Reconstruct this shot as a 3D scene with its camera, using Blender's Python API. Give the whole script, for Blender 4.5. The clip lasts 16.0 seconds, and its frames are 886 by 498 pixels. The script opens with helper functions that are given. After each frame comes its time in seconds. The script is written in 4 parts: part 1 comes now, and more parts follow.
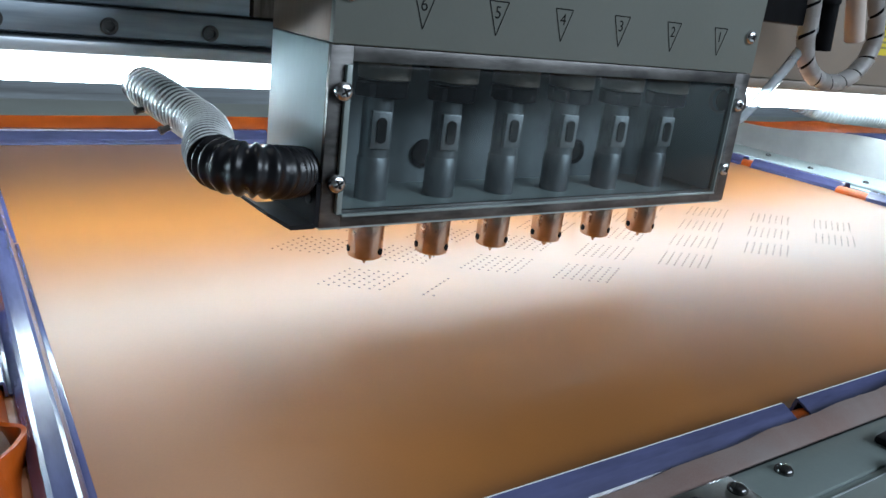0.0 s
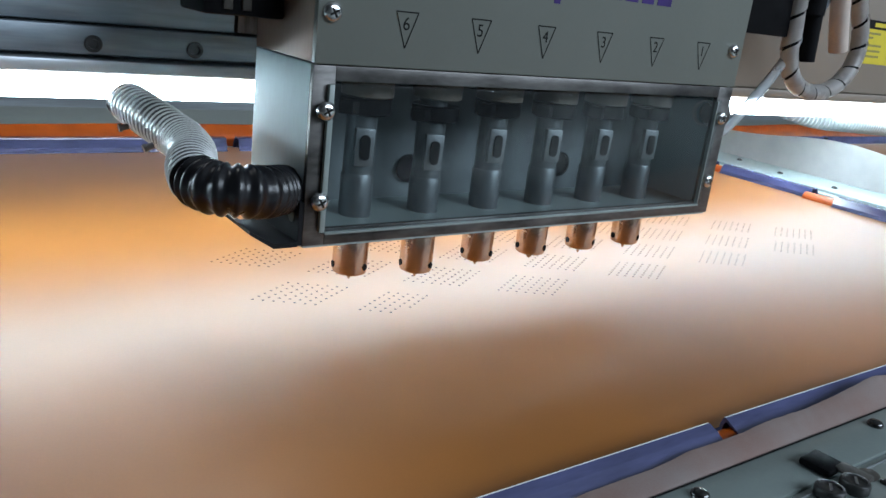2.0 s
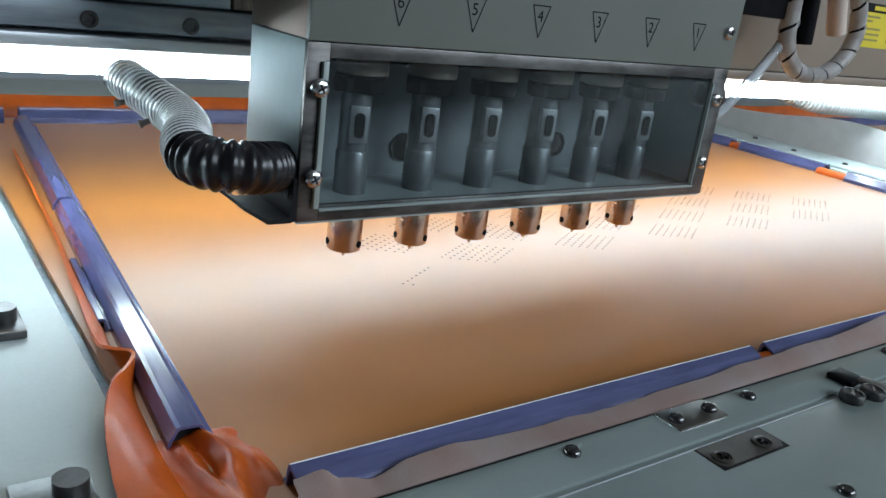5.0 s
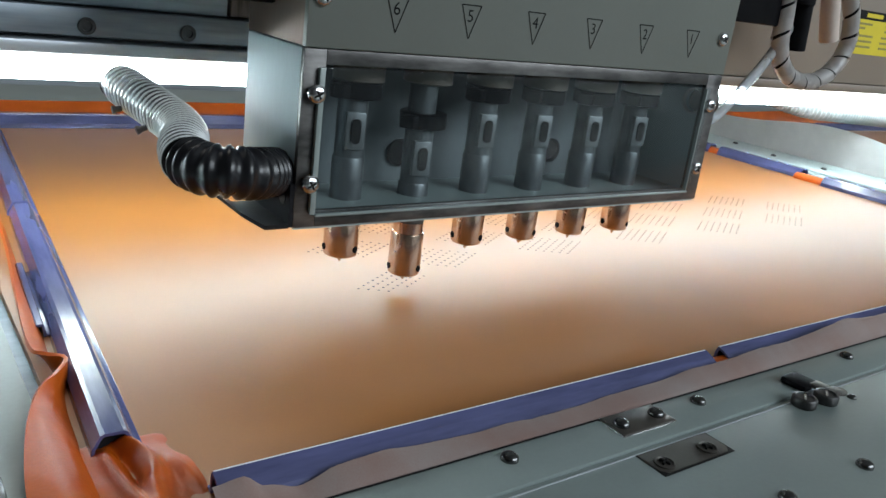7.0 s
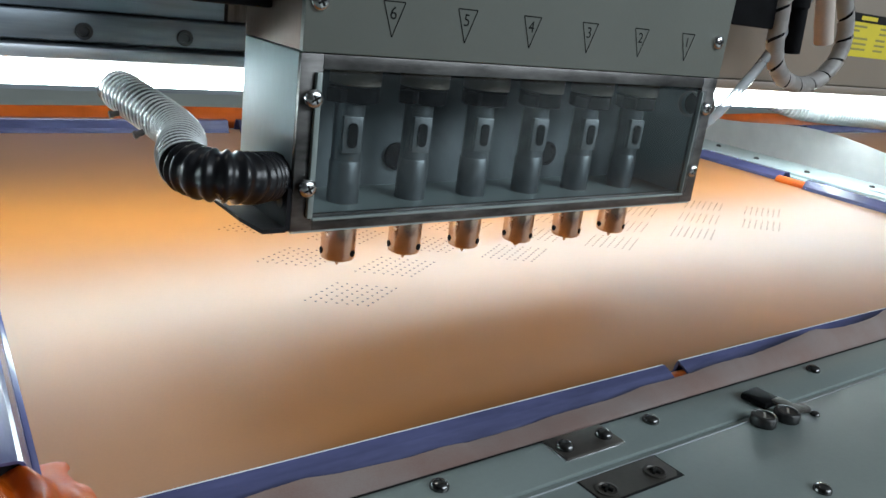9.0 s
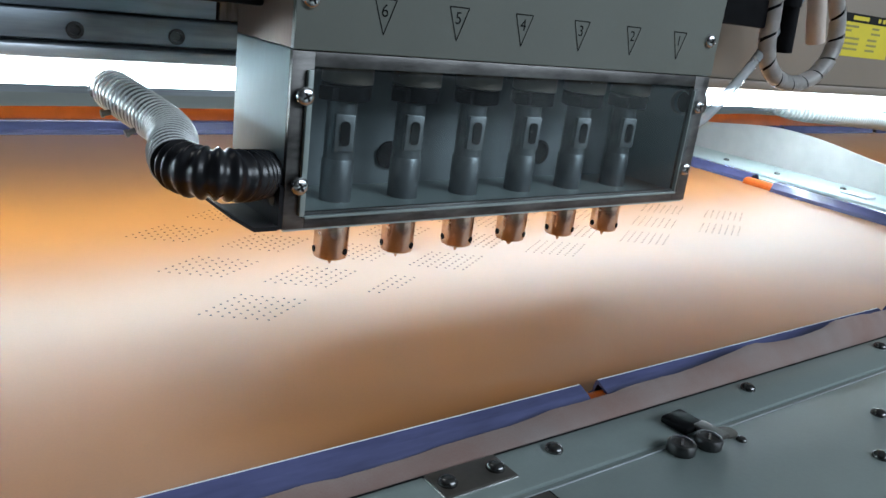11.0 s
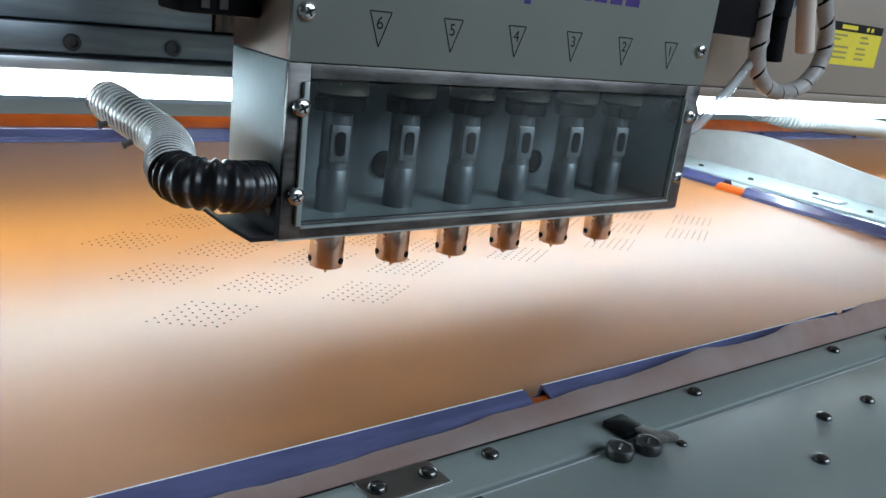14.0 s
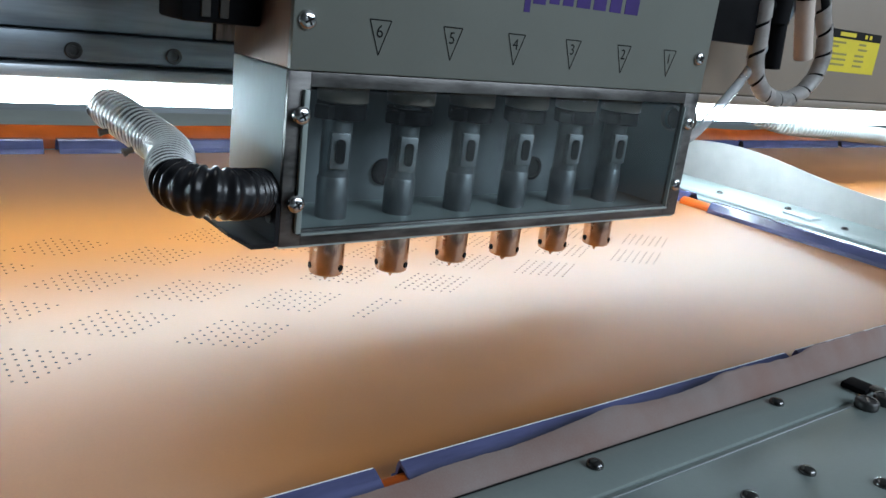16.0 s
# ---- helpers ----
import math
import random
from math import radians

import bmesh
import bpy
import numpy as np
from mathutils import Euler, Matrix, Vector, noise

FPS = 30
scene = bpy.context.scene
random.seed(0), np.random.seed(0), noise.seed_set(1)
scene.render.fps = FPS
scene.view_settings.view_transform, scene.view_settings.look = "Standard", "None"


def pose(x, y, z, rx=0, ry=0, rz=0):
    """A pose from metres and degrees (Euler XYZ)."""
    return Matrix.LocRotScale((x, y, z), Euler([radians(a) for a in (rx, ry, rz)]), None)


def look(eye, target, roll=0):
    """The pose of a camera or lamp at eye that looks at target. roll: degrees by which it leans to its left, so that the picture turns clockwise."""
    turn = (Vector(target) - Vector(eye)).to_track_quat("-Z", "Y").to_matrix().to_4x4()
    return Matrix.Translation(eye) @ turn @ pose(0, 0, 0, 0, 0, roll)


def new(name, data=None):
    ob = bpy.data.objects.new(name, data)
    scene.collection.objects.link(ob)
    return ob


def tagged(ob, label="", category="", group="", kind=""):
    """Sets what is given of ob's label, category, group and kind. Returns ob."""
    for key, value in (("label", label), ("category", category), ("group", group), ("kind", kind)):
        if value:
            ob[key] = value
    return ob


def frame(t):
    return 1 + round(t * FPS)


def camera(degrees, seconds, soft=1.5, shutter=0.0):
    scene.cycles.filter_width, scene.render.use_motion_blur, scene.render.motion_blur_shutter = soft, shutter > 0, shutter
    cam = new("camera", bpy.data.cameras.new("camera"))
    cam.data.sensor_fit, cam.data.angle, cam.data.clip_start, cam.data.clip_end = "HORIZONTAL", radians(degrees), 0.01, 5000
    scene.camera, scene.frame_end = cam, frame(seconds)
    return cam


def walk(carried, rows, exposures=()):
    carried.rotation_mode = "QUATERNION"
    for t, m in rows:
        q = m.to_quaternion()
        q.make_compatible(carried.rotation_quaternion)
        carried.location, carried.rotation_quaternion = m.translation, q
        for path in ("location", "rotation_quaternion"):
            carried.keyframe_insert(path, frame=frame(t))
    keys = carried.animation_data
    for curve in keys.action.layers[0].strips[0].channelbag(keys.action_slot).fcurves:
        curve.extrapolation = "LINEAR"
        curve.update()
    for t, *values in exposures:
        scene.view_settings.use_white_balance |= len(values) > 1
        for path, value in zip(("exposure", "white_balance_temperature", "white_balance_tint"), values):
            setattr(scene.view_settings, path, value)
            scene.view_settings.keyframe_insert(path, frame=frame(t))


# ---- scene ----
EXPO, TUBE_POWER, SOUTH_FILL_POWER, CEILING_FILL_POWER = 0.0, 25.5, 79.0, 16.0
cam = camera(57.36, 16.0)
PATH = [
    (0, (-0.15689, -0.30088, 0.15218), (0.97838, 1.23361, -0.44490), 6.982),
    (0.5, (-0.15852, -0.30031, 0.15383), (0.98292, 1.22812, -0.44701), 6.955),
    (1, (-0.15899, -0.29973, 0.15437), (0.98614, 1.22579, -0.44686), 6.928),
    (1.5, (-0.15893, -0.30093, 0.15416), (0.98740, 1.22563, -0.44211), 6.915),
    (2, (-0.15375, -0.30311, 0.16058), (0.99430, 1.22275, -0.43417), 6.961),
    (2.5, (-0.15122, -0.30423, 0.16694), (0.99933, 1.21799, -0.43229), 7.139),
    (3, (-0.15168, -0.30464, 0.16256), (0.99694, 1.21136, -0.45582), 7.423),
    (3.5, (-0.15194, -0.30557, 0.15924), (0.99367, 1.20650, -0.47420), 7.565),
    (4, (-0.15212, -0.30746, 0.15971), (0.98971, 1.20345, -0.48321), 7.533),
    (6.5, (-0.15448, -0.30881, 0.16008), (0.99673, 1.20452, -0.46003), 7.496),
    (7, (-0.15427, -0.30984, 0.15978), (0.99922, 1.20226, -0.45911), 7.478),
    (7.5, (-0.15418, -0.30991, 0.16039), (1.00015, 1.20165, -0.45825), 7.404),
    (8, (-0.15450, -0.31026, 0.15960), (1.00295, 1.20086, -0.45425), 7.379),
    (8.5, (-0.15461, -0.31091, 0.16051), (1.00233, 1.20061, -0.45331), 7.373),
    (9, (-0.15489, -0.31054, 0.16054), (1.00493, 1.19944, -0.45165), 7.348),
    (11.5, (-0.15373, -0.31257, 0.15802), (1.01802, 1.19173, -0.44538), 7.220),
    (12, (-0.15397, -0.31311, 0.15784), (1.02063, 1.18929, -0.44473), 7.192),
    (12.5, (-0.15500, -0.31325, 0.15901), (1.02146, 1.18784, -0.44321), 7.173),
    (13, (-0.15584, -0.31385, 0.16013), (1.02250, 1.18661, -0.43998), 7.146),
    (13.5, (-0.15603, -0.31394, 0.16054), (1.02514, 1.18681, -0.43326), 7.155),
    (14, (-0.15650, -0.31409, 0.16038), (1.02700, 1.18783, -0.42576), 7.124),
    (14.5, (-0.15695, -0.31362, 0.16073), (1.02792, 1.18866, -0.42173), 7.129),
    (15, (-0.15740, -0.31346, 0.16078), (1.02640, 1.19159, -0.41669), 7.079),
    (15.5, (-0.15713, -0.31388, 0.16151), (1.02466, 1.19336, -0.41433), 7.092),
    (16, (-0.15696, -0.31484, 0.16126), (1.02790, 1.19145, -0.41077), 7.098),
]
walk(cam, [(t, look(eye, target, roll)) for t, eye, target, roll in PATH], [(0, EXPO, 5900, 10), (4, EXPO, 5950, 10), (6.5, EXPO, 6400, 10), (9, EXPO, 6350, 10), (11.5, EXPO, 6000, 10), (16, EXPO, 6000, 10)])

# ---- world and large lights ----
world = bpy.data.worlds.new("world")
scene.world = world
world.use_nodes = True
sky = world.node_tree.nodes.new("ShaderNodeTexSky")
sky.sky_type, sky.sun_disc = "NISHITA", False
sky.sun_elevation, sky.sun_rotation = radians(35), radians(200)
world.node_tree.links.new(sky.outputs[0], world.node_tree.nodes["Background"].inputs[0])
world.node_tree.nodes["Background"].inputs[1].default_value = 0.08

# fill lamp in an assumed window behind the camera, lights the head's front
lamp = bpy.data.lights.new("south_fill_light", "AREA")
lamp.shape, lamp.size, lamp.size_y, lamp.energy, lamp.color = "RECTANGLE", 3.2, 1.0, SOUTH_FILL_POWER, (0.86, 0.95, 1.0)
new("south_fill_light", lamp).matrix_world = look((1.9, -2.04, 1.30), (1.9, 3, 0.2))
# unseen overhead lamp added to brighten the far leather
lamp = bpy.data.lights.new("ceiling_fill_light", "AREA")
lamp.shape, lamp.size, lamp.size_y, lamp.energy, lamp.color = "RECTANGLE", 1.2, 0.26, CEILING_FILL_POWER, (1.0, 0.97, 0.90)
new("ceiling_fill_light", lamp).matrix_world = pose(0.2, 1.1, 2.235)


# ---- materials ----
def mat(name, base, rough=0.5, metal=0.0, vary=0.12, scale=40.0, bump=0.02, bscale=300.0, spec=0.5, coat=0.0, sheen=0.0, stretch=(1, 1, 1), coat_rough=0.2, coat_ior=1.5, rvary=0.08, tint=None):
    m = bpy.data.materials.new(name)
    m.use_nodes = True
    n, l = m.node_tree.nodes, m.node_tree.links
    p = n["Principled BSDF"]
    p.inputs["Metallic"].default_value = metal
    p.inputs["Specular IOR Level"].default_value = spec
    p.inputs["Coat Weight"].default_value = coat
    p.inputs["Coat Roughness"].default_value = coat_rough
    p.inputs["Coat IOR"].default_value = coat_ior
    p.inputs["Sheen Weight"].default_value = sheen
    co = n.new("ShaderNodeTexCoord")
    mp = n.new("ShaderNodeMapping")
    mp.inputs["Scale"].default_value = stretch
    l.new(co.outputs["Object"], mp.inputs["Vector"])
    big, fine = n.new("ShaderNodeTexNoise"), n.new("ShaderNodeTexNoise")
    big.inputs["Scale"].default_value, big.inputs["Detail"].default_value = scale, 5
    fine.inputs["Scale"].default_value, fine.inputs["Detail"].default_value = bscale, 3
    l.new(mp.outputs[0], big.inputs["Vector"])
    l.new(mp.outputs[0], fine.inputs["Vector"])
    ramp = n.new("ShaderNodeValToRGB")
    dark = tint or tuple(c * (1 - vary * 2) for c in base)
    lite = tuple(min(1, c * (1 + vary)) for c in base)
    ramp.color_ramp.elements[0].color, ramp.color_ramp.elements[1].color = (*dark, 1), (*lite, 1)
    ramp.color_ramp.elements[0].position, ramp.color_ramp.elements[1].position = 0.28, 0.68
    add = n.new("ShaderNodeMath")
    add.operation = "MULTIPLY_ADD"
    add.inputs[1].default_value = 0.25
    l.new(fine.outputs["Fac"], add.inputs[0])
    l.new(big.outputs["Fac"], add.inputs[2])
    sub = n.new("ShaderNodeMath")
    sub.operation, sub.inputs[1].default_value = "SUBTRACT", 0.125
    l.new(add.outputs[0], sub.inputs[0])
    l.new(sub.outputs[0], ramp.inputs[0])
    l.new(ramp.outputs[0], p.inputs["Base Color"])
    rr = n.new("ShaderNodeMapRange")
    rr.inputs["To Min"].default_value, rr.inputs["To Max"].default_value = max(0.03, rough - rvary), rough + rvary
    l.new(big.outputs["Fac"], rr.inputs["Value"])
    l.new(rr.outputs[0], p.inputs["Roughness"])
    if bump:
        b = n.new("ShaderNodeBump")
        b.inputs["Strength"].default_value, b.inputs["Distance"].default_value = bump, 0.001
        l.new(fine.outputs["Fac"], b.inputs["Height"])
        l.new(b.outputs[0], p.inputs["Normal"])
    return m


M = {}
M["leather"] = mat("orange_leather", (0.375, 0.125, 0.001), 0.55, vary=0.07, scale=9, bump=0.04, bscale=900, spec=0.72, coat=0.6, coat_rough=0.40, rvary=0.03, coat_ior=1.5, sheen=0.05)
# redder leather copy, light through the margins put into its colour
M["margin"] = mat("backlit_margin_leather", (0.48, 0.088, 0.005), 0.38, vary=0.10, scale=40, bump=0.12, bscale=700, spec=0.3)
M["leather_cut"] = mat("leather_suede", (0.235, 0.19, 0.178), 0.85, scale=28, bump=0.12, bscale=1500, sheen=0.2, tint=(0.23, 0.13, 0.105))
# whiter suede copy, the tube's light put into its colour
M["suede_lit"] = mat("tube_lit_suede", (0.70, 0.67, 0.65), 0.85, vary=0.05, scale=40, bump=0.2, bscale=1200, sheen=0.2)
M["hole"] = mat("hole_dark", (0.06, 0.036, 0.022), 0.8, bump=0)
M["strip"] = mat("violet_strip", (0.085, 0.094, 0.215), 0.16, vary=0.14, scale=25, bump=0.05, bscale=120, stretch=(1, 6, 6), spec=0.9)
M["strip_in"] = mat("matt_black", (0.012, 0.012, 0.014), 0.6, bump=0, spec=0.12)
M["frame"] = mat("grey_green_paint", (0.24, 0.288, 0.275), 0.30, vary=0.06, scale=14, bump=0.04, bscale=500, spec=0.9, rvary=0.02)
M["ledge"] = mat("pale_ledge_paint", (0.40, 0.475, 0.47), 0.4, vary=0.07, scale=14, bump=0.05, bscale=500)
M["panel"] = mat("ivory_grey_paint", (0.150, 0.161, 0.142), 0.42, vary=0.03, scale=16, bump=0.05, bscale=700)
# beige paint, its warmth includes orange bounce off the leather
M["cover"] = mat("beige_cover_paint", (0.235, 0.195, 0.155), 0.45, vary=0.04, scale=10, bump=0.04, bscale=500)
M["steel"] = mat("satin_grey_steel", (0.62, 0.73, 0.76), 0.58, metal=0.0, spec=0.2, vary=0.05, scale=30, bump=0.03, bscale=700, stretch=(1, 1, 0.2))
M["frame_steel"] = mat("worn_frame_steel", (0.15, 0.145, 0.14), 0.42, metal=0.85, vary=0.35, scale=55, bump=0.08, bscale=300, stretch=(0.5, 1, 1.5))
# brown carries the shade on the upper side walls
M["shaded_steel"] = mat("shaded_brown_steel", (0.20, 0.138, 0.108), 0.45, metal=0.5, vary=0.12, scale=30, bump=0.05, bscale=500, stretch=(1, 1, 0.2))
M["rail"] = mat("rail_steel", (0.50, 0.54, 0.57), 0.34, metal=0.4, vary=0.22, scale=30, bump=0.06, bscale=200, stretch=(0.25, 1, 2))
M["dark_rail"] = mat("dark_rail_steel", (0.30, 0.355, 0.40), 0.4, metal=0.3, vary=0.25, scale=25, bump=0.06, bscale=200, stretch=(0.2, 1, 2))
M["brown_block"] = mat("brown_steel", (0.16, 0.12, 0.10), 0.4, metal=0.6, vary=0.3, scale=50, bump=0.08, bscale=200, stretch=(3, 1, 0.4))
M["chrome"] = mat("screw_chrome", (0.62, 0.62, 0.62), 0.2, metal=1.0, vary=0.15, scale=300, bump=0)
M["rivet_steel"] = mat("dark_rivet_steel", (0.13, 0.13, 0.13), 0.2, metal=1.0, vary=0.15, scale=300, bump=0)
M["dark_steel"] = mat("blackened_steel", (0.09, 0.09, 0.09), 0.32, metal=0.8, vary=0.25, scale=80, bump=0.1, bscale=500)
M["hinge"] = mat("bronze_grey_hinge", (0.065, 0.058, 0.050), 0.42, metal=0.3, vary=0.15, scale=60, bump=0.05, bscale=500)
# steel coloured warm for the orange leather's reflection
M["nozzle"] = mat("leather_glow_steel", (0.60, 0.44, 0.34), 0.25, metal=1.0, vary=0.10, scale=90, bump=0.02, bscale=300)
M["bright_steel"] = mat("machined_steel", (0.20, 0.215, 0.22), 0.38, metal=0.5, vary=0.12, scale=120, bump=0.04, bscale=500)
M["punch"] = mat("punch_grey", (0.15, 0.163, 0.168), 0.34, metal=0.6, vary=0.12, scale=120, bump=0.04, bscale=500)
M["black"] = mat("black_plastic", (0.006, 0.006, 0.007), 0.5, vary=0.2, scale=80, bump=0.05, bscale=600, spec=0.06)
M["hose"] = mat("black_hose_plastic", (0.006, 0.006, 0.008), 0.30, vary=0.2, scale=100, bump=0.03, bscale=500, spec=0.5)
# pale tone for the tube's light on the black hose's ribs
M["hose_lit"] = mat("tube_light_on_ribs", (0.66, 0.68, 0.68), 0.35, vary=0.05, scale=60, bump=0.03)
# lighter hose copy, tube light on the far hose put into its colour
M["hose_lit_grey"] = mat("lit_hose_grey", (0.20, 0.21, 0.21), 0.4, vary=0.06, scale=60, bump=0.03)
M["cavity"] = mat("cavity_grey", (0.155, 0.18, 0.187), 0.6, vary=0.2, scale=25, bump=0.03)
M["wrap"] = mat("spiral_wrap_plastic", (0.58, 0.56, 0.54), 0.28, vary=0.06, scale=60, bump=0.03)
M["cable"] = mat("cream_cable", (0.54, 0.46, 0.40), 0.5, vary=0.05, scale=60, bump=0.03)
M["tube_blue"] = mat("blue_grey_tube", (0.27, 0.32, 0.38), 0.35, vary=0.05, scale=60, bump=0.03)
M["yellow"] = mat("yellow_label", (0.62, 0.51, 0.02), 0.5, vary=0.03, scale=60, bump=0)
M["ink"] = mat("black_ink", (0.012, 0.012, 0.012), 0.6, bump=0, spec=0.1)
M["violet_ink"] = mat("violet_ink", (0.045, 0.022, 0.15), 0.5, bump=0, spec=0.2)
M["grey_ink"] = mat("label_grey_ink", (0.25, 0.22, 0.06), 0.6, bump=0)
M["wall"] = mat("workshop_wall", (0.30, 0.31, 0.31), 0.8, vary=0.06, scale=2, bump=0.05, bscale=60)
M["ceiling"] = mat("white_ceiling_paint", (0.35, 0.35, 0.35), 0.8, vary=0.05, scale=2, bump=0.03, bscale=60)
M["white_enamel"] = mat("white_enamel", (0.80, 0.80, 0.79), 0.4, vary=0.02, scale=20, bump=0.02)
M["floor"] = mat("workshop_floor", (0.20, 0.20, 0.19), 0.5, vary=0.15, scale=3, bump=0.05, bscale=80)
M["body"] = mat("machine_body_paint", (0.45, 0.48, 0.47), 0.45, vary=0.05, scale=6)


def glowing(name, colour, power):
    m = bpy.data.materials.new(name)
    m.use_nodes = True
    p = m.node_tree.nodes["Principled BSDF"]
    p.inputs["Base Color"].default_value = (0.8, 0.8, 0.8, 1)
    p.inputs["Emission Color"].default_value = (*colour, 1)
    p.inputs["Emission Strength"].default_value = power
    return m


M["tube"] = glowing("lit_tube", (0.80, 0.96, 1.0), TUBE_POWER)


def clear(name, tone, haze, rough):
    m = bpy.data.materials.new(name)
    m.use_nodes = True
    n, l = m.node_tree.nodes, m.node_tree.links
    n.remove(n["Principled BSDF"])
    tr, gl, df = n.new("ShaderNodeBsdfTransparent"), n.new("ShaderNodeBsdfGlossy"), n.new("ShaderNodeBsdfDiffuse")
    tr.inputs[0].default_value = (*tone, 1)
    gl.inputs["Roughness"].default_value = rough
    df.inputs[0].default_value = (0.55, 0.60, 0.62, 1)
    dust = n.new("ShaderNodeTexNoise")
    dust.inputs["Scale"].default_value, dust.inputs["Detail"].default_value = 35, 6
    co = n.new("ShaderNodeTexCoord")
    l.new(co.outputs["Object"], dust.inputs["Vector"])
    mr = n.new("ShaderNodeMapRange")
    mr.inputs["From Min"].default_value, mr.inputs["From Max"].default_value = 0.3, 0.75
    mr.inputs["To Min"].default_value, mr.inputs["To Max"].default_value = haze * 0.5, haze * 1.6
    l.new(dust.outputs["Fac"], mr.inputs["Value"])
    a, b, fr = n.new("ShaderNodeMixShader"), n.new("ShaderNodeMixShader"), n.new("ShaderNodeFresnel")
    fr.inputs["IOR"].default_value = 1.22
    l.new(mr.outputs[0], a.inputs[0])
    l.new(tr.outputs[0], a.inputs[1])
    l.new(df.outputs[0], a.inputs[2])
    l.new(fr.outputs[0], b.inputs[0])
    l.new(a.outputs[0], b.inputs[1])
    l.new(gl.outputs[0], b.inputs[2])
    l.new(b.outputs[0], n["Material Output"].inputs[0])
    return m


M["pane"] = clear("dusty_acrylic", (0.90, 0.94, 0.95), 0.011, 0.1)
M["air_tube"] = clear("clear_air_tube", (0.94, 0.96, 1.0), 0.55, 0.08)


# ---- building helpers ----
def box(bm, x0, x1, y0, y1, z0, z1, bevel=0.0, m=None):
    made = bmesh.ops.create_cube(bm, size=1.0)["verts"]
    t = Matrix.Translation(((x0 + x1) / 2, (y0 + y1) / 2, (z0 + z1) / 2)) @ Matrix.Diagonal((x1 - x0, y1 - y0, z1 - z0, 1))
    bmesh.ops.transform(bm, matrix=(m or Matrix()) @ t, verts=made)
    if bevel:
        edges = list({e for v in made for e in v.link_edges})
        bmesh.ops.bevel(bm, geom=edges, offset=bevel, segments=2, affect="EDGES", profile=0.5)


def rod(bm, p0, p1, r0, r1=None, seg=28):
    p0, p1 = Vector(p0), Vector(p1)
    d = p1 - p0
    m = Matrix.Translation((p0 + p1) / 2) @ d.to_track_quat("Z", "Y").to_matrix().to_4x4()
    bmesh.ops.create_cone(bm, cap_ends=True, segments=seg, radius1=r0, radius2=r0 if r1 is None else r1, depth=d.length, matrix=m)


def lathe(bm, profile, centre=(0, 0, 0), seg=32, m=None):
    """profile: (radius, height) from bottom to top."""
    rings = []
    for r, h in profile:
        ring = []
        for k in range(seg):
            a = 2 * math.pi * k / seg
            v = Vector((centre[0] + r * math.cos(a), centre[1] + r * math.sin(a), centre[2] + h))
            ring.append(bm.verts.new(m @ v if m else v))
        rings.append(ring)
    for a, b in zip(rings, rings[1:]):
        for k in range(seg):
            bm.faces.new((a[k], a[(k + 1) % seg], b[(k + 1) % seg], b[k]))
    bm.faces.new(list(reversed(rings[0])))
    bm.faces.new(rings[-1])


def prism(bm, outline, axis, a, b):
    """Extrudes an outline of pairs along an axis from a to b."""
    def place(u, v, w):
        return {"x": (w, u, v), "y": (u, w, v), "z": (u, v, w)}[axis]
    lo = [bm.verts.new(place(u, v, a)) for u, v in outline]
    hi = [bm.verts.new(place(u, v, b)) for u, v in outline]
    k = len(outline)
    bm.faces.new(lo)
    bm.faces.new(list(reversed(hi)))
    for i in range(k):
        bm.faces.new((lo[i], hi[i], hi[(i + 1) % k], lo[(i + 1) % k]))
    bmesh.ops.recalc_face_normals(bm, faces=bm.faces)


def spline(points, step):
    """A smooth way through the points, sampled every step metres."""
    p = [Vector(q) for q in points]
    p = [p[0] * 2 - p[1]] + p + [p[-1] * 2 - p[-2]]
    fine = []
    for i in range(1, len(p) - 2):
        for k in range(40):
            t = k / 40
            fine.append(0.5 * (2 * p[i] + (p[i + 1] - p[i - 1]) * t + (2 * p[i - 1] - 5 * p[i] + 4 * p[i + 1] - p[i + 2]) * t * t
                               + (3 * p[i] - p[i - 1] - 3 * p[i + 1] + p[i + 2]) * t ** 3))
    fine.append(p[-2])
    out, left = [fine[0]], step
    for a, b in zip(fine, fine[1:]):
        d = (b - a).length
        while left <= d:
            a = a + (b - a) * (left / d)
            d -= left
            out.append(a.copy())
            left = step
        left -= d
    return out


def axes_along(way):
    """Two side axes at each point of a way, without twist."""
    out, side = [], None
    for i, q in enumerate(way):
        d = (way[min(i + 1, len(way) - 1)] - way[max(i - 1, 0)]).normalized()
        if side is None:
            side = d.orthogonal().normalized()
        side = (side - d * side.dot(d)).normalized()
        out.append((side.copy(), d.cross(side)))
    return out


def sweep(bm, way, radius, seg=20):
    """A round tube along a way; radius is a number or a function of the sample's index."""
    rings = []
    for i, (q, (u, v)) in enumerate(zip(way, axes_along(way))):
        r = radius(i) if callable(radius) else radius
        rings.append([bm.verts.new(q + (u * math.cos(2 * math.pi * k / seg) + v * math.sin(2 * math.pi * k / seg)) * r) for k in range(seg)])
    for a, b in zip(rings, rings[1:]):
        for k in range(seg):
            bm.faces.new((a[k], b[k], b[(k + 1) % seg], a[(k + 1) % seg]))
    bm.faces.new(rings[0])
    bm.faces.new(list(reversed(rings[-1])))
    bmesh.ops.recalc_face_normals(bm, faces=bm.faces)


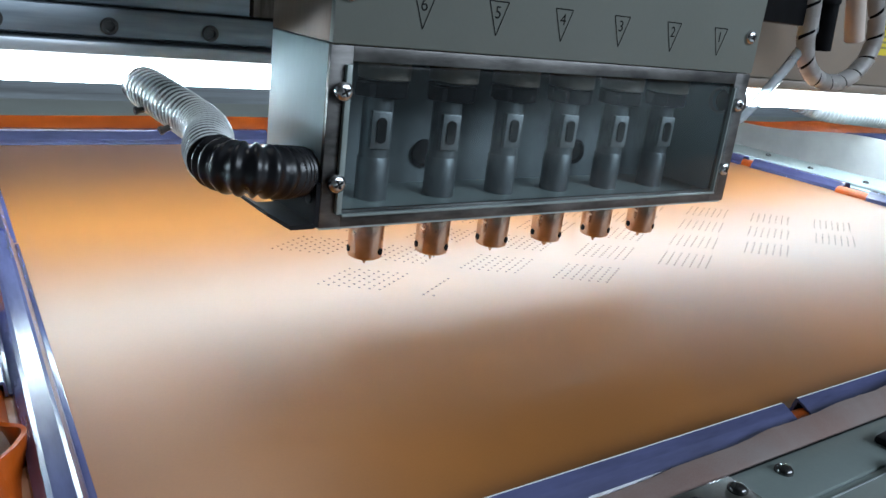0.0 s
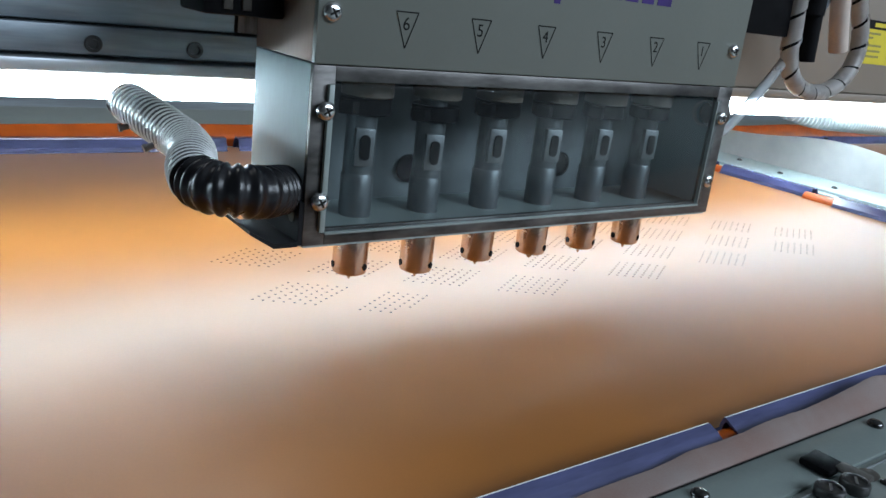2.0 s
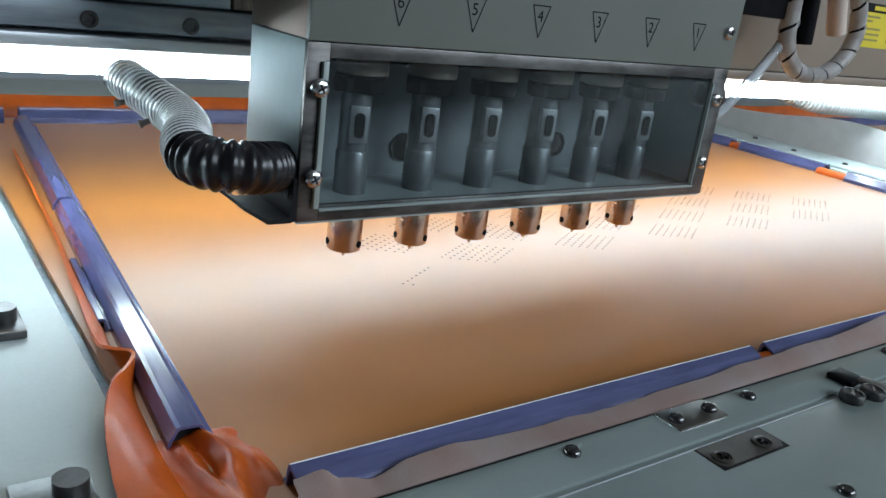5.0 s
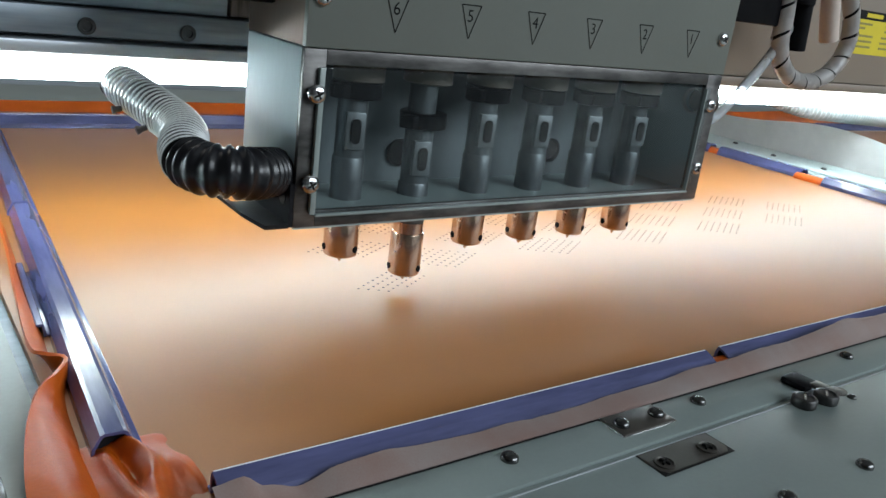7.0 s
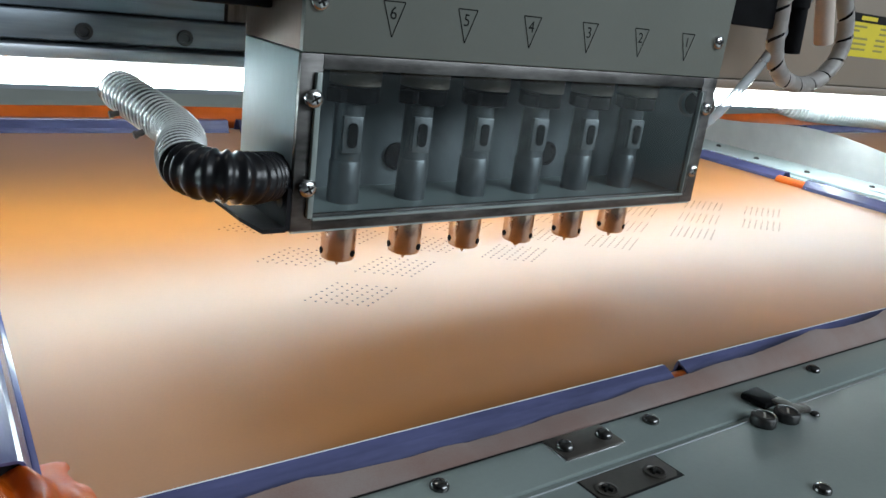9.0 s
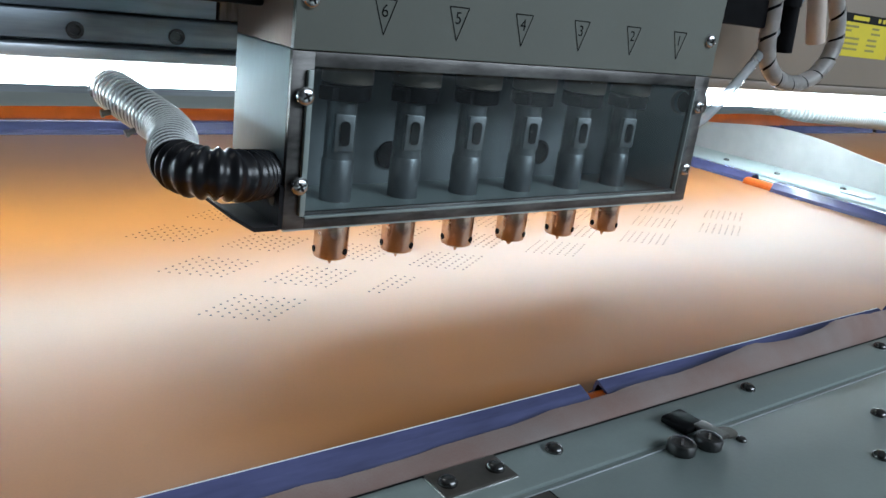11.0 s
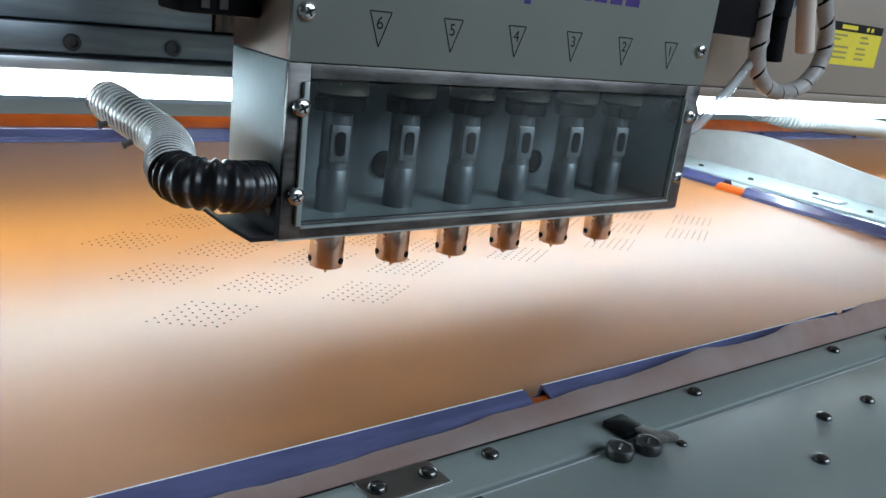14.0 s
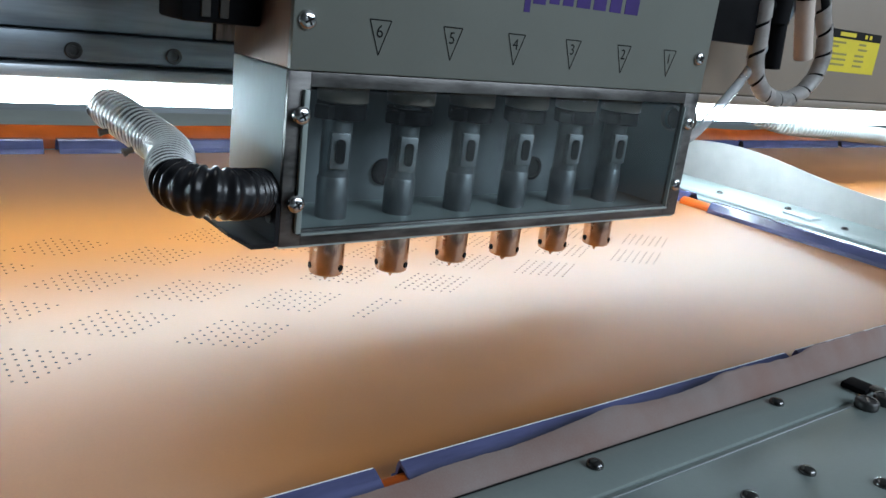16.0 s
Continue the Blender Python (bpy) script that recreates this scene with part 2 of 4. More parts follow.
def part(name, bm, material, parent=None, label="", smooth=True):
    me = bpy.data.meshes.new(name)
    bm.to_mesh(me)
    bm.free()
    me.materials.append(M[material] if isinstance(material, str) else material)
    if smooth:
        me.polygons.foreach_set("use_smooth", [True] * len(me.polygons))
        me.set_sharp_from_angle(angle=radians(38))
    ob = new(name, me)
    ob.parent = parent
    if label:
        tagged(ob, label)
    return ob


def share(name, me, parent, m):
    """Another part with the same mesh at the pose m."""
    ob = new(name, me)
    ob.parent, ob.matrix_basis = parent, m
    return ob


def thing(name, label, category, group="", kind="", at=(0, 0, 0)):
    ob = new(name)
    ob.empty_display_size = 0.02
    ob.location = at
    return tagged(ob, label, category, group, kind)


def B():
    return bmesh.new()


def letters(text, size, m):
    """Flat characters in the built-in font as a mesh."""
    cu = bpy.data.curves.new("letters", "FONT")
    cu.body, cu.size, cu.align_x, cu.align_y = text, size, "CENTER", "CENTER"
    tmp = new("letters", cu)
    bpy.context.view_layer.update()
    me = bpy.data.meshes.new_from_object(tmp.evaluated_get(bpy.context.evaluated_depsgraph_get()))
    bpy.data.objects.remove(tmp)
    me.transform(m)
    bm = B()
    bm.from_mesh(me)
    bpy.data.meshes.remove(me)
    return bm


def pan_screw(r=0.0042, h=0.0026):
    """A domed screw head with a black cross for its recess's shade, standing on z = 0."""
    bm = B()
    lathe(bm, [(r, 0), (r, h * 0.3), (r * 0.9, h * 0.62), (r * 0.66, h * 0.88), (r * 0.3, h), (0.0001, h)], seg=24)
    head = part("screw", bm, "rivet_steel" if r < 0.0040 else "chrome", None)
    me = head.data
    bpy.data.objects.remove(head)
    bm = B()
    box(bm, -r * 0.5, r * 0.5, -r * 0.1, r * 0.1, h * 0.6, h + 0.0001)
    box(bm, -r * 0.1, r * 0.1, -r * 0.5, r * 0.5, h * 0.6, h + 0.00013)
    cross = part("recess", bm, "ink", None, smooth=False)
    me2 = cross.data
    bpy.data.objects.remove(cross)
    return me, me2


SCREW, RECESS = pan_screw(0.0042)
RIVET, RIVET_CUT = pan_screw(0.0034, 0.0025)


def screw_at(parent, m, rivet=False, cross=True):
    s = share("screw", RIVET if rivet else SCREW, parent, m)
    if cross:
        share("recess", RIVET_CUT if rivet else RECESS, s, Matrix.Rotation(0.5, 4, "Z"))
    return s


FACING = Matrix.Rotation(radians(90), 4, "X")   # local z towards -y

# ---- the workshop: unseen room added round the machine, its openings admit light ----
def slab(name, x0, x1, y0, y1, z0, z1, material, label):
    bm = B()
    box(bm, x0, x1, y0, y1, z0, z1)
    return tagged(part(name, bm, material, None, smooth=False), label, name.split("_")[0], kind="structure")


slab("floor", -3, 5, -2.2, 2.7, -0.95, -0.85, "floor", "grey painted concrete workshop floor")
slab("ceiling", -3, 5, -2.2, 2.7, 2.3, 2.4, "ceiling", "plain pale workshop ceiling")
bm = B()
for q in ((-3, -2.2, -0.85, 2.3), (4.2, 5, -0.85, 2.3), (-2.2, 4.2, -0.85, 1.32), (-2.2, 4.2, 2.22, 2.3)):
    box(bm, q[0], q[1], 2.5, 2.7, q[2], q[3])
tagged(part("wall_north", bm, "wall", None, smooth=False), "unseen pale grey workshop wall, long window opening added for light on the leather", "wall", kind="structure")
slab("wall_west", -3.15, -3, -2.2, 2.7, -0.85, 2.3, "wall", "plain pale grey workshop wall")
slab("wall_east", 5, 5.15, -2.2, 2.7, -0.85, 2.3, "wall", "plain pale grey workshop wall")
bm = B()
for q in ((-3, 0.2, -0.85, 2.3), (3.6, 5, -0.85, 2.3), (0.2, 3.6, -0.85, 0.75), (0.2, 3.6, 1.85, 2.3)):
    box(bm, q[0], q[1], -2.2, -2.0, q[2], q[3])
tagged(part("wall_south", bm, "wall", None, smooth=False), "unseen plain pale grey wall, wide window opening added for the fill light", "wall", kind="structure")

# housing for the added overhead fill lamp, out of view
fixture = thing("added_ceiling_lamp", "unseen long white ceiling lamp added over the machine's back to brighten the far leather", "ceiling lamp", at=(0.2, 1.1, 2.3))
bm = B()
box(bm, -0.62, 0.62, -0.15, 0.15, -0.06, 0.0, 0.004)
part("housing", bm, "white_enamel", fixture)

# ---- the sliding table: everything on it shares one travel ----
PITCH_X, PITCH_Y = 0.0046, 0.0028           # step between holes along a row
FIRST = (0.085, 0.037)                      # middle of the front corner patch
STEP_X, STEP_Y = 0.0466, 0.0303             # staggered grid of patches
NEEDLE = (0.080, 0.030)                     # where the working needle meets the leather
TRAVEL = [                                  # seconds, shift of the table
    (0.0, -0.0277, -0.0407), (0.5, -0.0544, -0.0528), (1.0, -0.0433, -0.0392), (1.5, -0.0624, -0.0458), (2.0, -0.0531, -0.0333),
    (2.5, -0.0672, -0.0374), (3.0, -0.0636, -0.0288), (3.5, -0.0529, -0.0225), (4.0, -0.0397, -0.0241), (4.2, -0.0081, -0.0269),
    (4.4, -0.0050, -0.0240), (4.95, 0.0225, -0.0070), (5.5, -0.0096, -0.0212), (6.05, 0.0133, -0.0014),
    (6.3, -0.0047, -0.0100), (6.5, -0.0176, -0.0181), (7.0, 0.0, 0.0), (7.5, -0.0237, -0.0092), (8.0, -0.0138, 0.0029), (8.5, -0.0039, 0.0087),
    (9.0, -0.0310, -0.0020), (9.2, -0.0813, -0.0215), (9.5, -0.0980, -0.0240), (10.05, -0.0705, -0.0070), (10.6, -0.1026, -0.0212), (11.15, -0.0797, -0.0014),
    (11.3, -0.0875, -0.0034), (11.5, -0.1024, -0.0127), (12.0, -0.0992, -0.0035), (12.5, -0.1066, -0.0035), (13.0, -0.1114, -0.0007),
    (13.5, -0.0966, 0.0087), (14.0, -0.1031, 0.0059), (14.2, -0.1400, -0.0088), (14.5, -0.1907, -0.0272), (15.0, -0.1772, -0.0189),
    (15.5, -0.1814, -0.0160), (16.0, -0.1885, -0.0133)]
RIDING = []                                 # things that ride on the table, with their resting pose


def rides(ob):
    bpy.context.view_layer.update()
    RIDING.append((ob, ob.matrix_world.copy()))
    return ob


PLATE = 0.004                               # top of the table's frame; the leather's top is z = 0
table = thing("sliding_table", "grey-green painted steel machine table with screws and latch", "machine table", at=(0.3, 0.2, -0.05))
SHIFT = Matrix.Translation((-0.3, -0.2, 0.05))


def on_table(name, bm, material, label="", smooth=True):
    bmesh.ops.transform(bm, matrix=SHIFT, verts=bm.verts)
    return part(name, bm, material, table, label, smooth)


bm = B()
box(bm, -0.55, 1.95, -0.55, 0.95, -0.03, -0.0045)
on_table("bed", bm, "dark_rail")
bm = B()
box(bm, -0.55, 1.95, -0.1448, -0.1236, -0.0045, PLATE, 0.0008)
on_table("front_rail_plate", bm, "frame")
bm = B()
box(bm, -0.078, 0.762, -0.1242, -0.1237, PLATE, PLATE + 0.0004)
on_table("foot_line", bm, "ink", "thin black strip along the margin's foot")
bm = B()
box(bm, -0.55, 1.95, -0.1478, -0.1452, -0.0045, PLATE - 0.0012)
on_table("groove", bm, "frame", "shadowed joint groove")
bm = B()
box(bm, -0.55, 1.95, -0.55, -0.1482, -0.0045, PLATE, 0.0008)
on_table("front_panel", bm, "frame")
bm = B()
box(bm, -0.55, -0.112, -0.1190, 0.95, -0.0045, PLATE, 0.0008)
on_table("side_plate", bm, "ledge", "pale painted side plate")
bm = B()
box(bm, 0.742, 0.842, -0.1190, 0.48, -0.0045, PLATE, 0.0008)
on_table("middle_plate", bm, "ledge", "pale painted plate between the two leathers")
bm = B()
box(bm, 0.752, 0.770, -0.1, 0.40, PLATE, PLATE + 0.003, 0.0008)
on_table("edge_bar", bm, "ledge")
bm = B()
box(bm, -0.112, 1.95, 0.49, 0.645, -0.0045, PLATE, 0.0008)
on_table("rear_plate", bm, "frame")
for x in (-0.098, 0.0239, 0.1295, 0.2505, 0.3725, 0.4945, 0.6165, 0.7385):
    screw_at(table, SHIFT @ Matrix.Translation((x, -0.1306, PLATE)), True, False)
for k, x in enumerate((-0.09, 0.03, 0.1518, 0.2885, 0.3275, 0.45, 0.57)):
    screw_at(table, SHIFT @ Matrix.Translation((x, (-0.193, -0.172)[k in (3, 4)], PLATE)), True, False)
for x in (0.1012, 0.2508, 0.3482, 0.50):
    screw_at(table, SHIFT @ Matrix.Translation((x, -0.1918, PLATE)), True, False)
for y in (-0.06, 0.0, 0.06, 0.13, 0.20, 0.27, 0.34):
    screw_at(table, SHIFT @ Matrix.Translation((0.80 + 0.012 * math.sin(y * 60), y, PLATE)), True, False)
for y in (-0.03, 0.09):
    bm = B()
    box(bm, 0.786, 0.806, y, y + 0.03, PLATE, PLATE + 0.0025, 0.0005)
    on_table("catch_plate", bm, "rail")
for y in (-0.09, 0.035, 0.17):
    bm = B()
    box(bm, -0.150, -0.128, y - 0.012, y + 0.012, PLATE, PLATE + 0.004, 0.001)
    rod(bm, (-0.135, y, PLATE), (-0.135, y, PLATE + 0.010), 0.005)
    on_table("side_catch", bm, "dark_steel", "black catch on the side plate")


def hinge(x, y):
    up = B()
    box(up, x - 0.015, x + 0.015, y - 0.0135, y, PLATE - 0.001, PLATE + 0.0012, 0.0004)
    leaf = on_table("hinge_leaf", up, "hinge", "brown-grey hinge leaf")
    # chrome rim draws the highlight round the upper leaf
    rim = B()
    box(rim, x - 0.0154, x + 0.0156, y - 0.0138, y + 0.0008, PLATE - 0.001, PLATE + 0.0005, 0.0002)
    on_table("hinge_glint_rim", rim, "chrome", "chrome rim drawn as the highlight on the hinge leaf's edge")
    rim = B()
    box(rim, x - 0.0211, x + 0.0198, y - 0.0389, y - 0.0245, PLATE - 0.001, PLATE + 0.00015, 0)
    on_table("hinge_outline", rim, "ink", "thin black plate showing as a dark outline round the hinge leaf")
    low = B()
    prism(low, [(x - 0.0203, y - 0.0247), (x - 0.0203, y - 0.0355), (x - 0.0180, y - 0.0380), (x + 0.0165, y - 0.0380), (x + 0.0190, y - 0.0355), (x + 0.0190, y - 0.0247)], "z", PLATE - 0.001, PLATE + 0.0003)
    leaf2 = on_table("hinge_leaf", low, "hinge", "brown-grey hinge leaf")
    for q in (-0.0105, 0.0100):
        screw_at(leaf, SHIFT @ Matrix.Translation((x + q, y - 0.0072, PLATE + 0.0012)), True, False)
    for q in (-0.0145, 0.0105):
        bm = B()
        lathe(bm, [(0.0042, 0), (0.0042, 0.0006), (0.0034, 0.0007), (0.003, 0.0002), (0.0005, 0.0002)], seg=24)
        bmesh.ops.transform(bm, matrix=SHIFT @ Matrix.Translation((x + q, y - 0.0328, PLATE + 0.0003)), verts=bm.verts)
        s = part("countersunk_screw", bm, "hinge", leaf2)
        share("recess", RECESS, s, SHIFT @ Matrix.Translation((x + q, y - 0.0328, PLATE - 0.0012)) @ Matrix.Rotation(0.4, 4, "Z"))


# bead draws the highlight along the front panel's edge
bm = B()
box(bm, -0.55, 1.95, -0.1489, -0.1485, PLATE - 0.0005, PLATE + 0.0003)
on_table("edge_glint", bm, "rail", "thin bright bead drawn as the highlight on the panel's edge")
hinge(0.0905, -0.1245)


def latch(x, y):
    bm = B()
    m = Matrix.Translation((x + 0.0065, y - 0.0065, PLATE)) @ Matrix.Rotation(radians(4), 4, "Z") @ Matrix.Scale(0.82, 4)
    box(bm, -0.0120, 0.0040, -0.0125, 0.0030, 0.0002, 0.0042, 0.0012, m)
    on_table("latch_pad", bm, "black", "black latch pad")
    bm = B()
    box(bm, -0.0050, 0.0040, -0.0260, -0.0105, 0.002, 0.0048, 0.001, m)
    on_table("latch_arm", bm, "hinge", "bronze-grey latch arm")
    for dx, dy in ((-0.0135, -0.0235), (0.0005, -0.0255)):
        bm = B()
        lathe(bm, [(0.0052, 0), (0.0055, 0.0005), (0.0055, 0.0034), (0.0050, 0.0042), (0.0040, 0.0044), (0.0038, 0.0037), (0.001, 0.0037)], seg=30)
        bmesh.ops.transform(bm, matrix=Matrix.Translation((x + dx, y + dy, PLATE)), verts=bm.verts)
        k = on_table("latch_knob", bm, "dark_steel", "black round latch knob")
        bm = B()
        box(bm, -0.0028, 0.0028, -0.0005, 0.0005, 0.0036, 0.0042, 0, Matrix.Translation((x + dx, y + dy, PLATE)) @ Matrix.Rotation(0.6, 4, "Z"))
        bmesh.ops.transform(bm, matrix=SHIFT, verts=bm.verts)
        part("slot", bm, "chrome", k)
    bm = B()
    lathe(bm, [(0.0054, 0), (0.0054, 0.0004), (0.0048, 0.0005), (0.0002, 0.0005)], seg=24, m=Matrix.Translation((x + 0.0165, y - 0.0225, PLATE)) @ Matrix.Diagonal((1, 0.75, 1, 1)))
    on_table("washer", bm, "hinge")
    screw_at(table, SHIFT @ Matrix.Translation((x + 0.0175, y - 0.0290, PLATE)) @ Matrix.Scale(0.62, 4), True, False)


latch(0.1885, -0.1290)
latch(0.1885 + 0.238, -0.1290)
rides(table)


# ---- leather ----
def wavy(k, seed):
    return noise.noise(Vector((k, seed * 7.3, 0.5)))


def flap(bm, line, out, height, lean, thick=0.0016, seed=1.0, rows=7, lift=0.0):
    """A standing leather margin: line(s) gives the foot, out its outward direction, height(s) and lean(s) its top."""
    count = 420
    grid = {}
    for side in (0, 1):
        for i in range(count + 1):
            s = i / count
            foot, o = Vector(line(s)), Vector(out)
            for j in range(rows + 1):
                u = j / rows
                bend = lean(s) * u * u
                q = foot + o * (bend + side * thick * (1 - 0.2 * u)) + Vector((0, 0, lift + height(s) * u))
                grid[side, i, j] = bm.verts.new(q)
    for i in range(count):
        for j in range(rows):
            bm.faces.new((grid[0, i, j], grid[0, i + 1, j], grid[0, i + 1, j + 1], grid[0, i, j + 1]))
            bm.faces.new((grid[1, i, j], grid[1, i, j + 1], grid[1, i + 1, j + 1], grid[1, i + 1, j]))
        bm.faces.new((grid[0, i, rows], grid[0, i + 1, rows], grid[1, i + 1, rows], grid[1, i, rows]))
    for i in (0, count):
        for j in range(rows):
            bm.faces.new((grid[0, i, j], grid[0, i, j + 1], grid[1, i, j + 1], grid[1, i, j]))
    bmesh.ops.recalc_face_normals(bm, faces=bm.faces)
    return bm


def leather_mesh(x0, x1, y0, y1):
    bm = B()
    box(bm, x0, x1, y0, y1, -0.0044, 0.0, 0.0004)
    return bm


leather = thing("leather_sheet", "glossy orange leather sheet with punched hole patches, clamped on the table", "leather sheet")
part("grain_side", leather_mesh(-0.106, 0.735, -0.1165, 0.462), "leather", leather)

# margins that stand up round the clamps
RISE = [(-0.078, 0.0085), (-0.0685, 0.0098), (-0.061, 0.0045), (-0.049, 0.0004), (-0.0355, 0.0044), (-0.018, 0.0050), (0.010, 0.0028), (0.068, 0.0020), (0.110, 0.0030),
        (0.150, 0.0056), (0.224, 0.0068), (0.277, 0.0112), (0.292, 0.0094), (0.316, 0.0084), (0.335, 0.0094), (0.352, 0.0132), (0.408, 0.0110), (0.428, 0.0140), (0.60, 0.0130), (0.80, 0.0125)]


def rise(x):
    """How high the front margin stands at x."""
    for (a, p), (b, q) in zip(RISE, RISE[1:]):
        if x <= b:
            u = max(0.0, (x - a) / (b - a))
            return p + (q - p) * u * u * (3 - 2 * u)
    return RISE[-1][1]


part("front_margin", flap(B(), lambda s: (-0.078 + 0.84 * s, -0.1232, 0.0032), (0, 1, 0),
     lambda s: rise(-0.078 + 0.84 * s) + 0.0007 * wavy(s * 60, 8) + 0.0004 * wavy(s * 140, 5),
     lambda s: 0.0088 + 0.0010 * wavy(s * 31, 8), 0.0013), "leather_cut", leather, "pinkish suede underside of the wavy margin")
part("rear_margin", flap(B(), lambda s: (-0.2 + 0.95 * s, 0.466, 0.0), (0, 1, 0),
     lambda s: 0.0195 + 0.0025 * wavy(s * 8, 4), lambda s: 0.008 + 0.003 * wavy(s * 6, 5)), "margin", leather)


def side_margin():
    """The margin beside the side clamp: it stands up, folds in to a tip and rolls out towards the corner."""
    edge = spline([(-0.089, 0.33, 0.006), (-0.097, 0.15, 0.007), (-0.104, 0.06, 0.008), (-0.108, 0.0034, 0.009), (-0.1045, -0.008, 0.010), (-0.0985, -0.0135, 0.0105),
                   (-0.1025, -0.0225, 0.0105), (-0.1110, -0.0341, 0.010), (-0.1180, -0.0555, 0.009), (-0.123, -0.0864, 0.008), (-0.125, -0.118, 0.006)], 0.001)
    foot = spline([(-0.086, 0.33, -0.002), (-0.0935, 0.15, -0.002), (-0.0975, 0.06, -0.002), (-0.1000, 0.0034, -0.002), (-0.1000, -0.005, -0.002), (-0.0982, -0.0115, -0.002),
                   (-0.1005, -0.020, -0.002), (-0.1018, -0.032, -0.002), (-0.1028, -0.0555, -0.002), (-0.1035, -0.075, -0.002), (-0.102, -0.118, -0.002)], 0.001)
    bm = B()
    n, rows = 240, 10
    grid = []
    for i in range(n + 1):
        a, b = foot[round(i / n * (len(foot) - 1))], edge[round(i / n * (len(edge) - 1))]
        line = []
        for j in range(rows + 1):
            v = j / rows
            q = a.lerp(b, v)
            q.z += 0.004 * math.sin(v * math.pi) * (0.6 + 0.4 * math.sin(i * 0.09)) * ((b - a).length / 0.02)
            line.append(bm.verts.new(q))
        grid.append(line)
    for i in range(n):
        for j in range(rows):
            bm.faces.new((grid[i][j], grid[i + 1][j], grid[i + 1][j + 1], grid[i][j + 1]))
    bmesh.ops.recalc_face_normals(bm, faces=bm.faces)
    bmesh.ops.solidify(bm, geom=bm.faces[:], thickness=0.0014)
    return bm


part("side_margin", side_margin(), "margin", leather, "loose bent leather margin beside the clamp")


def corner_fold():
    """The gathered corner: a roll comes out of the side clamp's end, curls towards the front strip and sinks into soft folds."""
    bm = B()
    nu, nv = 90, 90
    grid = []
    for i in range(nu + 1):
        row = []
        for j in range(nv + 1):
            x, y = -0.106 + 0.042 * i / nu, -0.150 + 0.094 * j / nv
            near = max(0.0, -0.0640 - y)
            fade = min(1, near / 0.004)
            ridge = -0.0925 + 0.0065 * math.sin(min(1.0, near / 0.030) * 2.6) - 0.10 * max(0, near - 0.030)
            z = 0.0062 * math.exp(-((x - ridge) / 0.0036) ** 2) * (0.35 + 0.65 * fade)
            lobe = -0.0985 + 0.10 * near
            z += 0.0040 * math.exp(-((x - lobe) / 0.0026) ** 2) * min(1, near / 0.010)
            second = -0.0800 + 0.30 * max(0, near - 0.012)
            z += 0.0026 * math.exp(-((x - second) / 0.0034) ** 2) * min(1, max(0, (near - 0.010) / 0.012))
            z -= 0.0010 * math.exp(-((x - (ridge + lobe) / 2) / 0.0013) ** 2) * fade
            z += 0.0007 * noise.noise(Vector((x * 160, y * 90, 3.1))) * fade
            low = min(1, max(0, (-0.0668 - x - 9.0 * (y + 0.078) ** 2) / 0.010)) * min(1, max(0, (-0.0560 - y) / 0.006))
            row.append(bm.verts.new((x, y, -0.0012 + (z + 0.0016) * low)))
        grid.append(row)
    for i in range(nu):
        for j in range(nv):
            bm.faces.new((grid[i][j], grid[i + 1][j], grid[i + 1][j + 1], grid[i][j + 1]))
    bmesh.ops.recalc_face_normals(bm, faces=bm.faces)
    return bm


part("corner_fold", corner_fold(), "margin", leather)


# holes: patches of seven rows of seven, staggered over the sheet; dark discs give their shade
def hole_places(cx, cy):
    for row in range(7):
        order = range(7) if row % 2 else range(6, -1, -1)
        for n, k in enumerate(order):
            yield row, n, cx - 0.0276 + PITCH_X * (k + row), cy + PITCH_Y * (k - row)


def disc(bm, x, y, r=0.00068, z=0.00012, seg=10):
    top = [bm.verts.new((x + r * math.cos(2 * math.pi * k / seg), y + r * math.sin(2 * math.pi * k / seg), z)) for k in range(seg)]
    low = [bm.verts.new((v.co.x, v.co.y, z - 0.0008)) for v in top]
    bm.faces.new(top)
    for k in range(seg):
        bm.faces.new((top[k], low[k], low[(k + 1) % seg], top[(k + 1) % seg]))


bm = B()
for m_ in range(1, 6):
    for k_ in range(-1, 11):
        if (m_ + k_) % 2 == 0 and not (m_ == 1 and k_ <= 1):
            cx, cy = FIRST[0] + STEP_X * k_, FIRST[1] + STEP_Y * m_
            if cx < 0.08 or cx > 0.56 or (m_ >= 4 and cx > 0.50):
                continue
            for _, _, x, y in hole_places(cx, cy):
                disc(bm, x, y)
tagged(part("punched_holes", bm, "hole", leather, "rows of small dark discs drawn as punched holes", False), kind="stuff")

one = B()
disc(one, 0, 0)
first_hole = part("punched_hole", one, "hole", leather, "", False)
HOLE = first_hole.data
bpy.data.objects.remove(first_hole)
ROW_TIME = 0.55
PUNCHED = [(FIRST[0] + STEP_X, FIRST[1] + STEP_Y, -0.55), (FIRST[0], FIRST[1], 4.40), (FIRST[0] + 2 * STEP_X, FIRST[1], 9.50), (FIRST[0] + 4 * STEP_X, FIRST[1], 14.70)]
HOLES = []
for cx, cy, t0 in PUNCHED:
    for row, n, x, y in hole_places(cx, cy):
        when = t0 + ROW_TIME * (row + (n + 0.5) / 7)
        if when < 15.97:
            HOLES.append((share("punched_hole", HOLE, leather, Matrix.Translation((x, y, 0))), x, y, when))


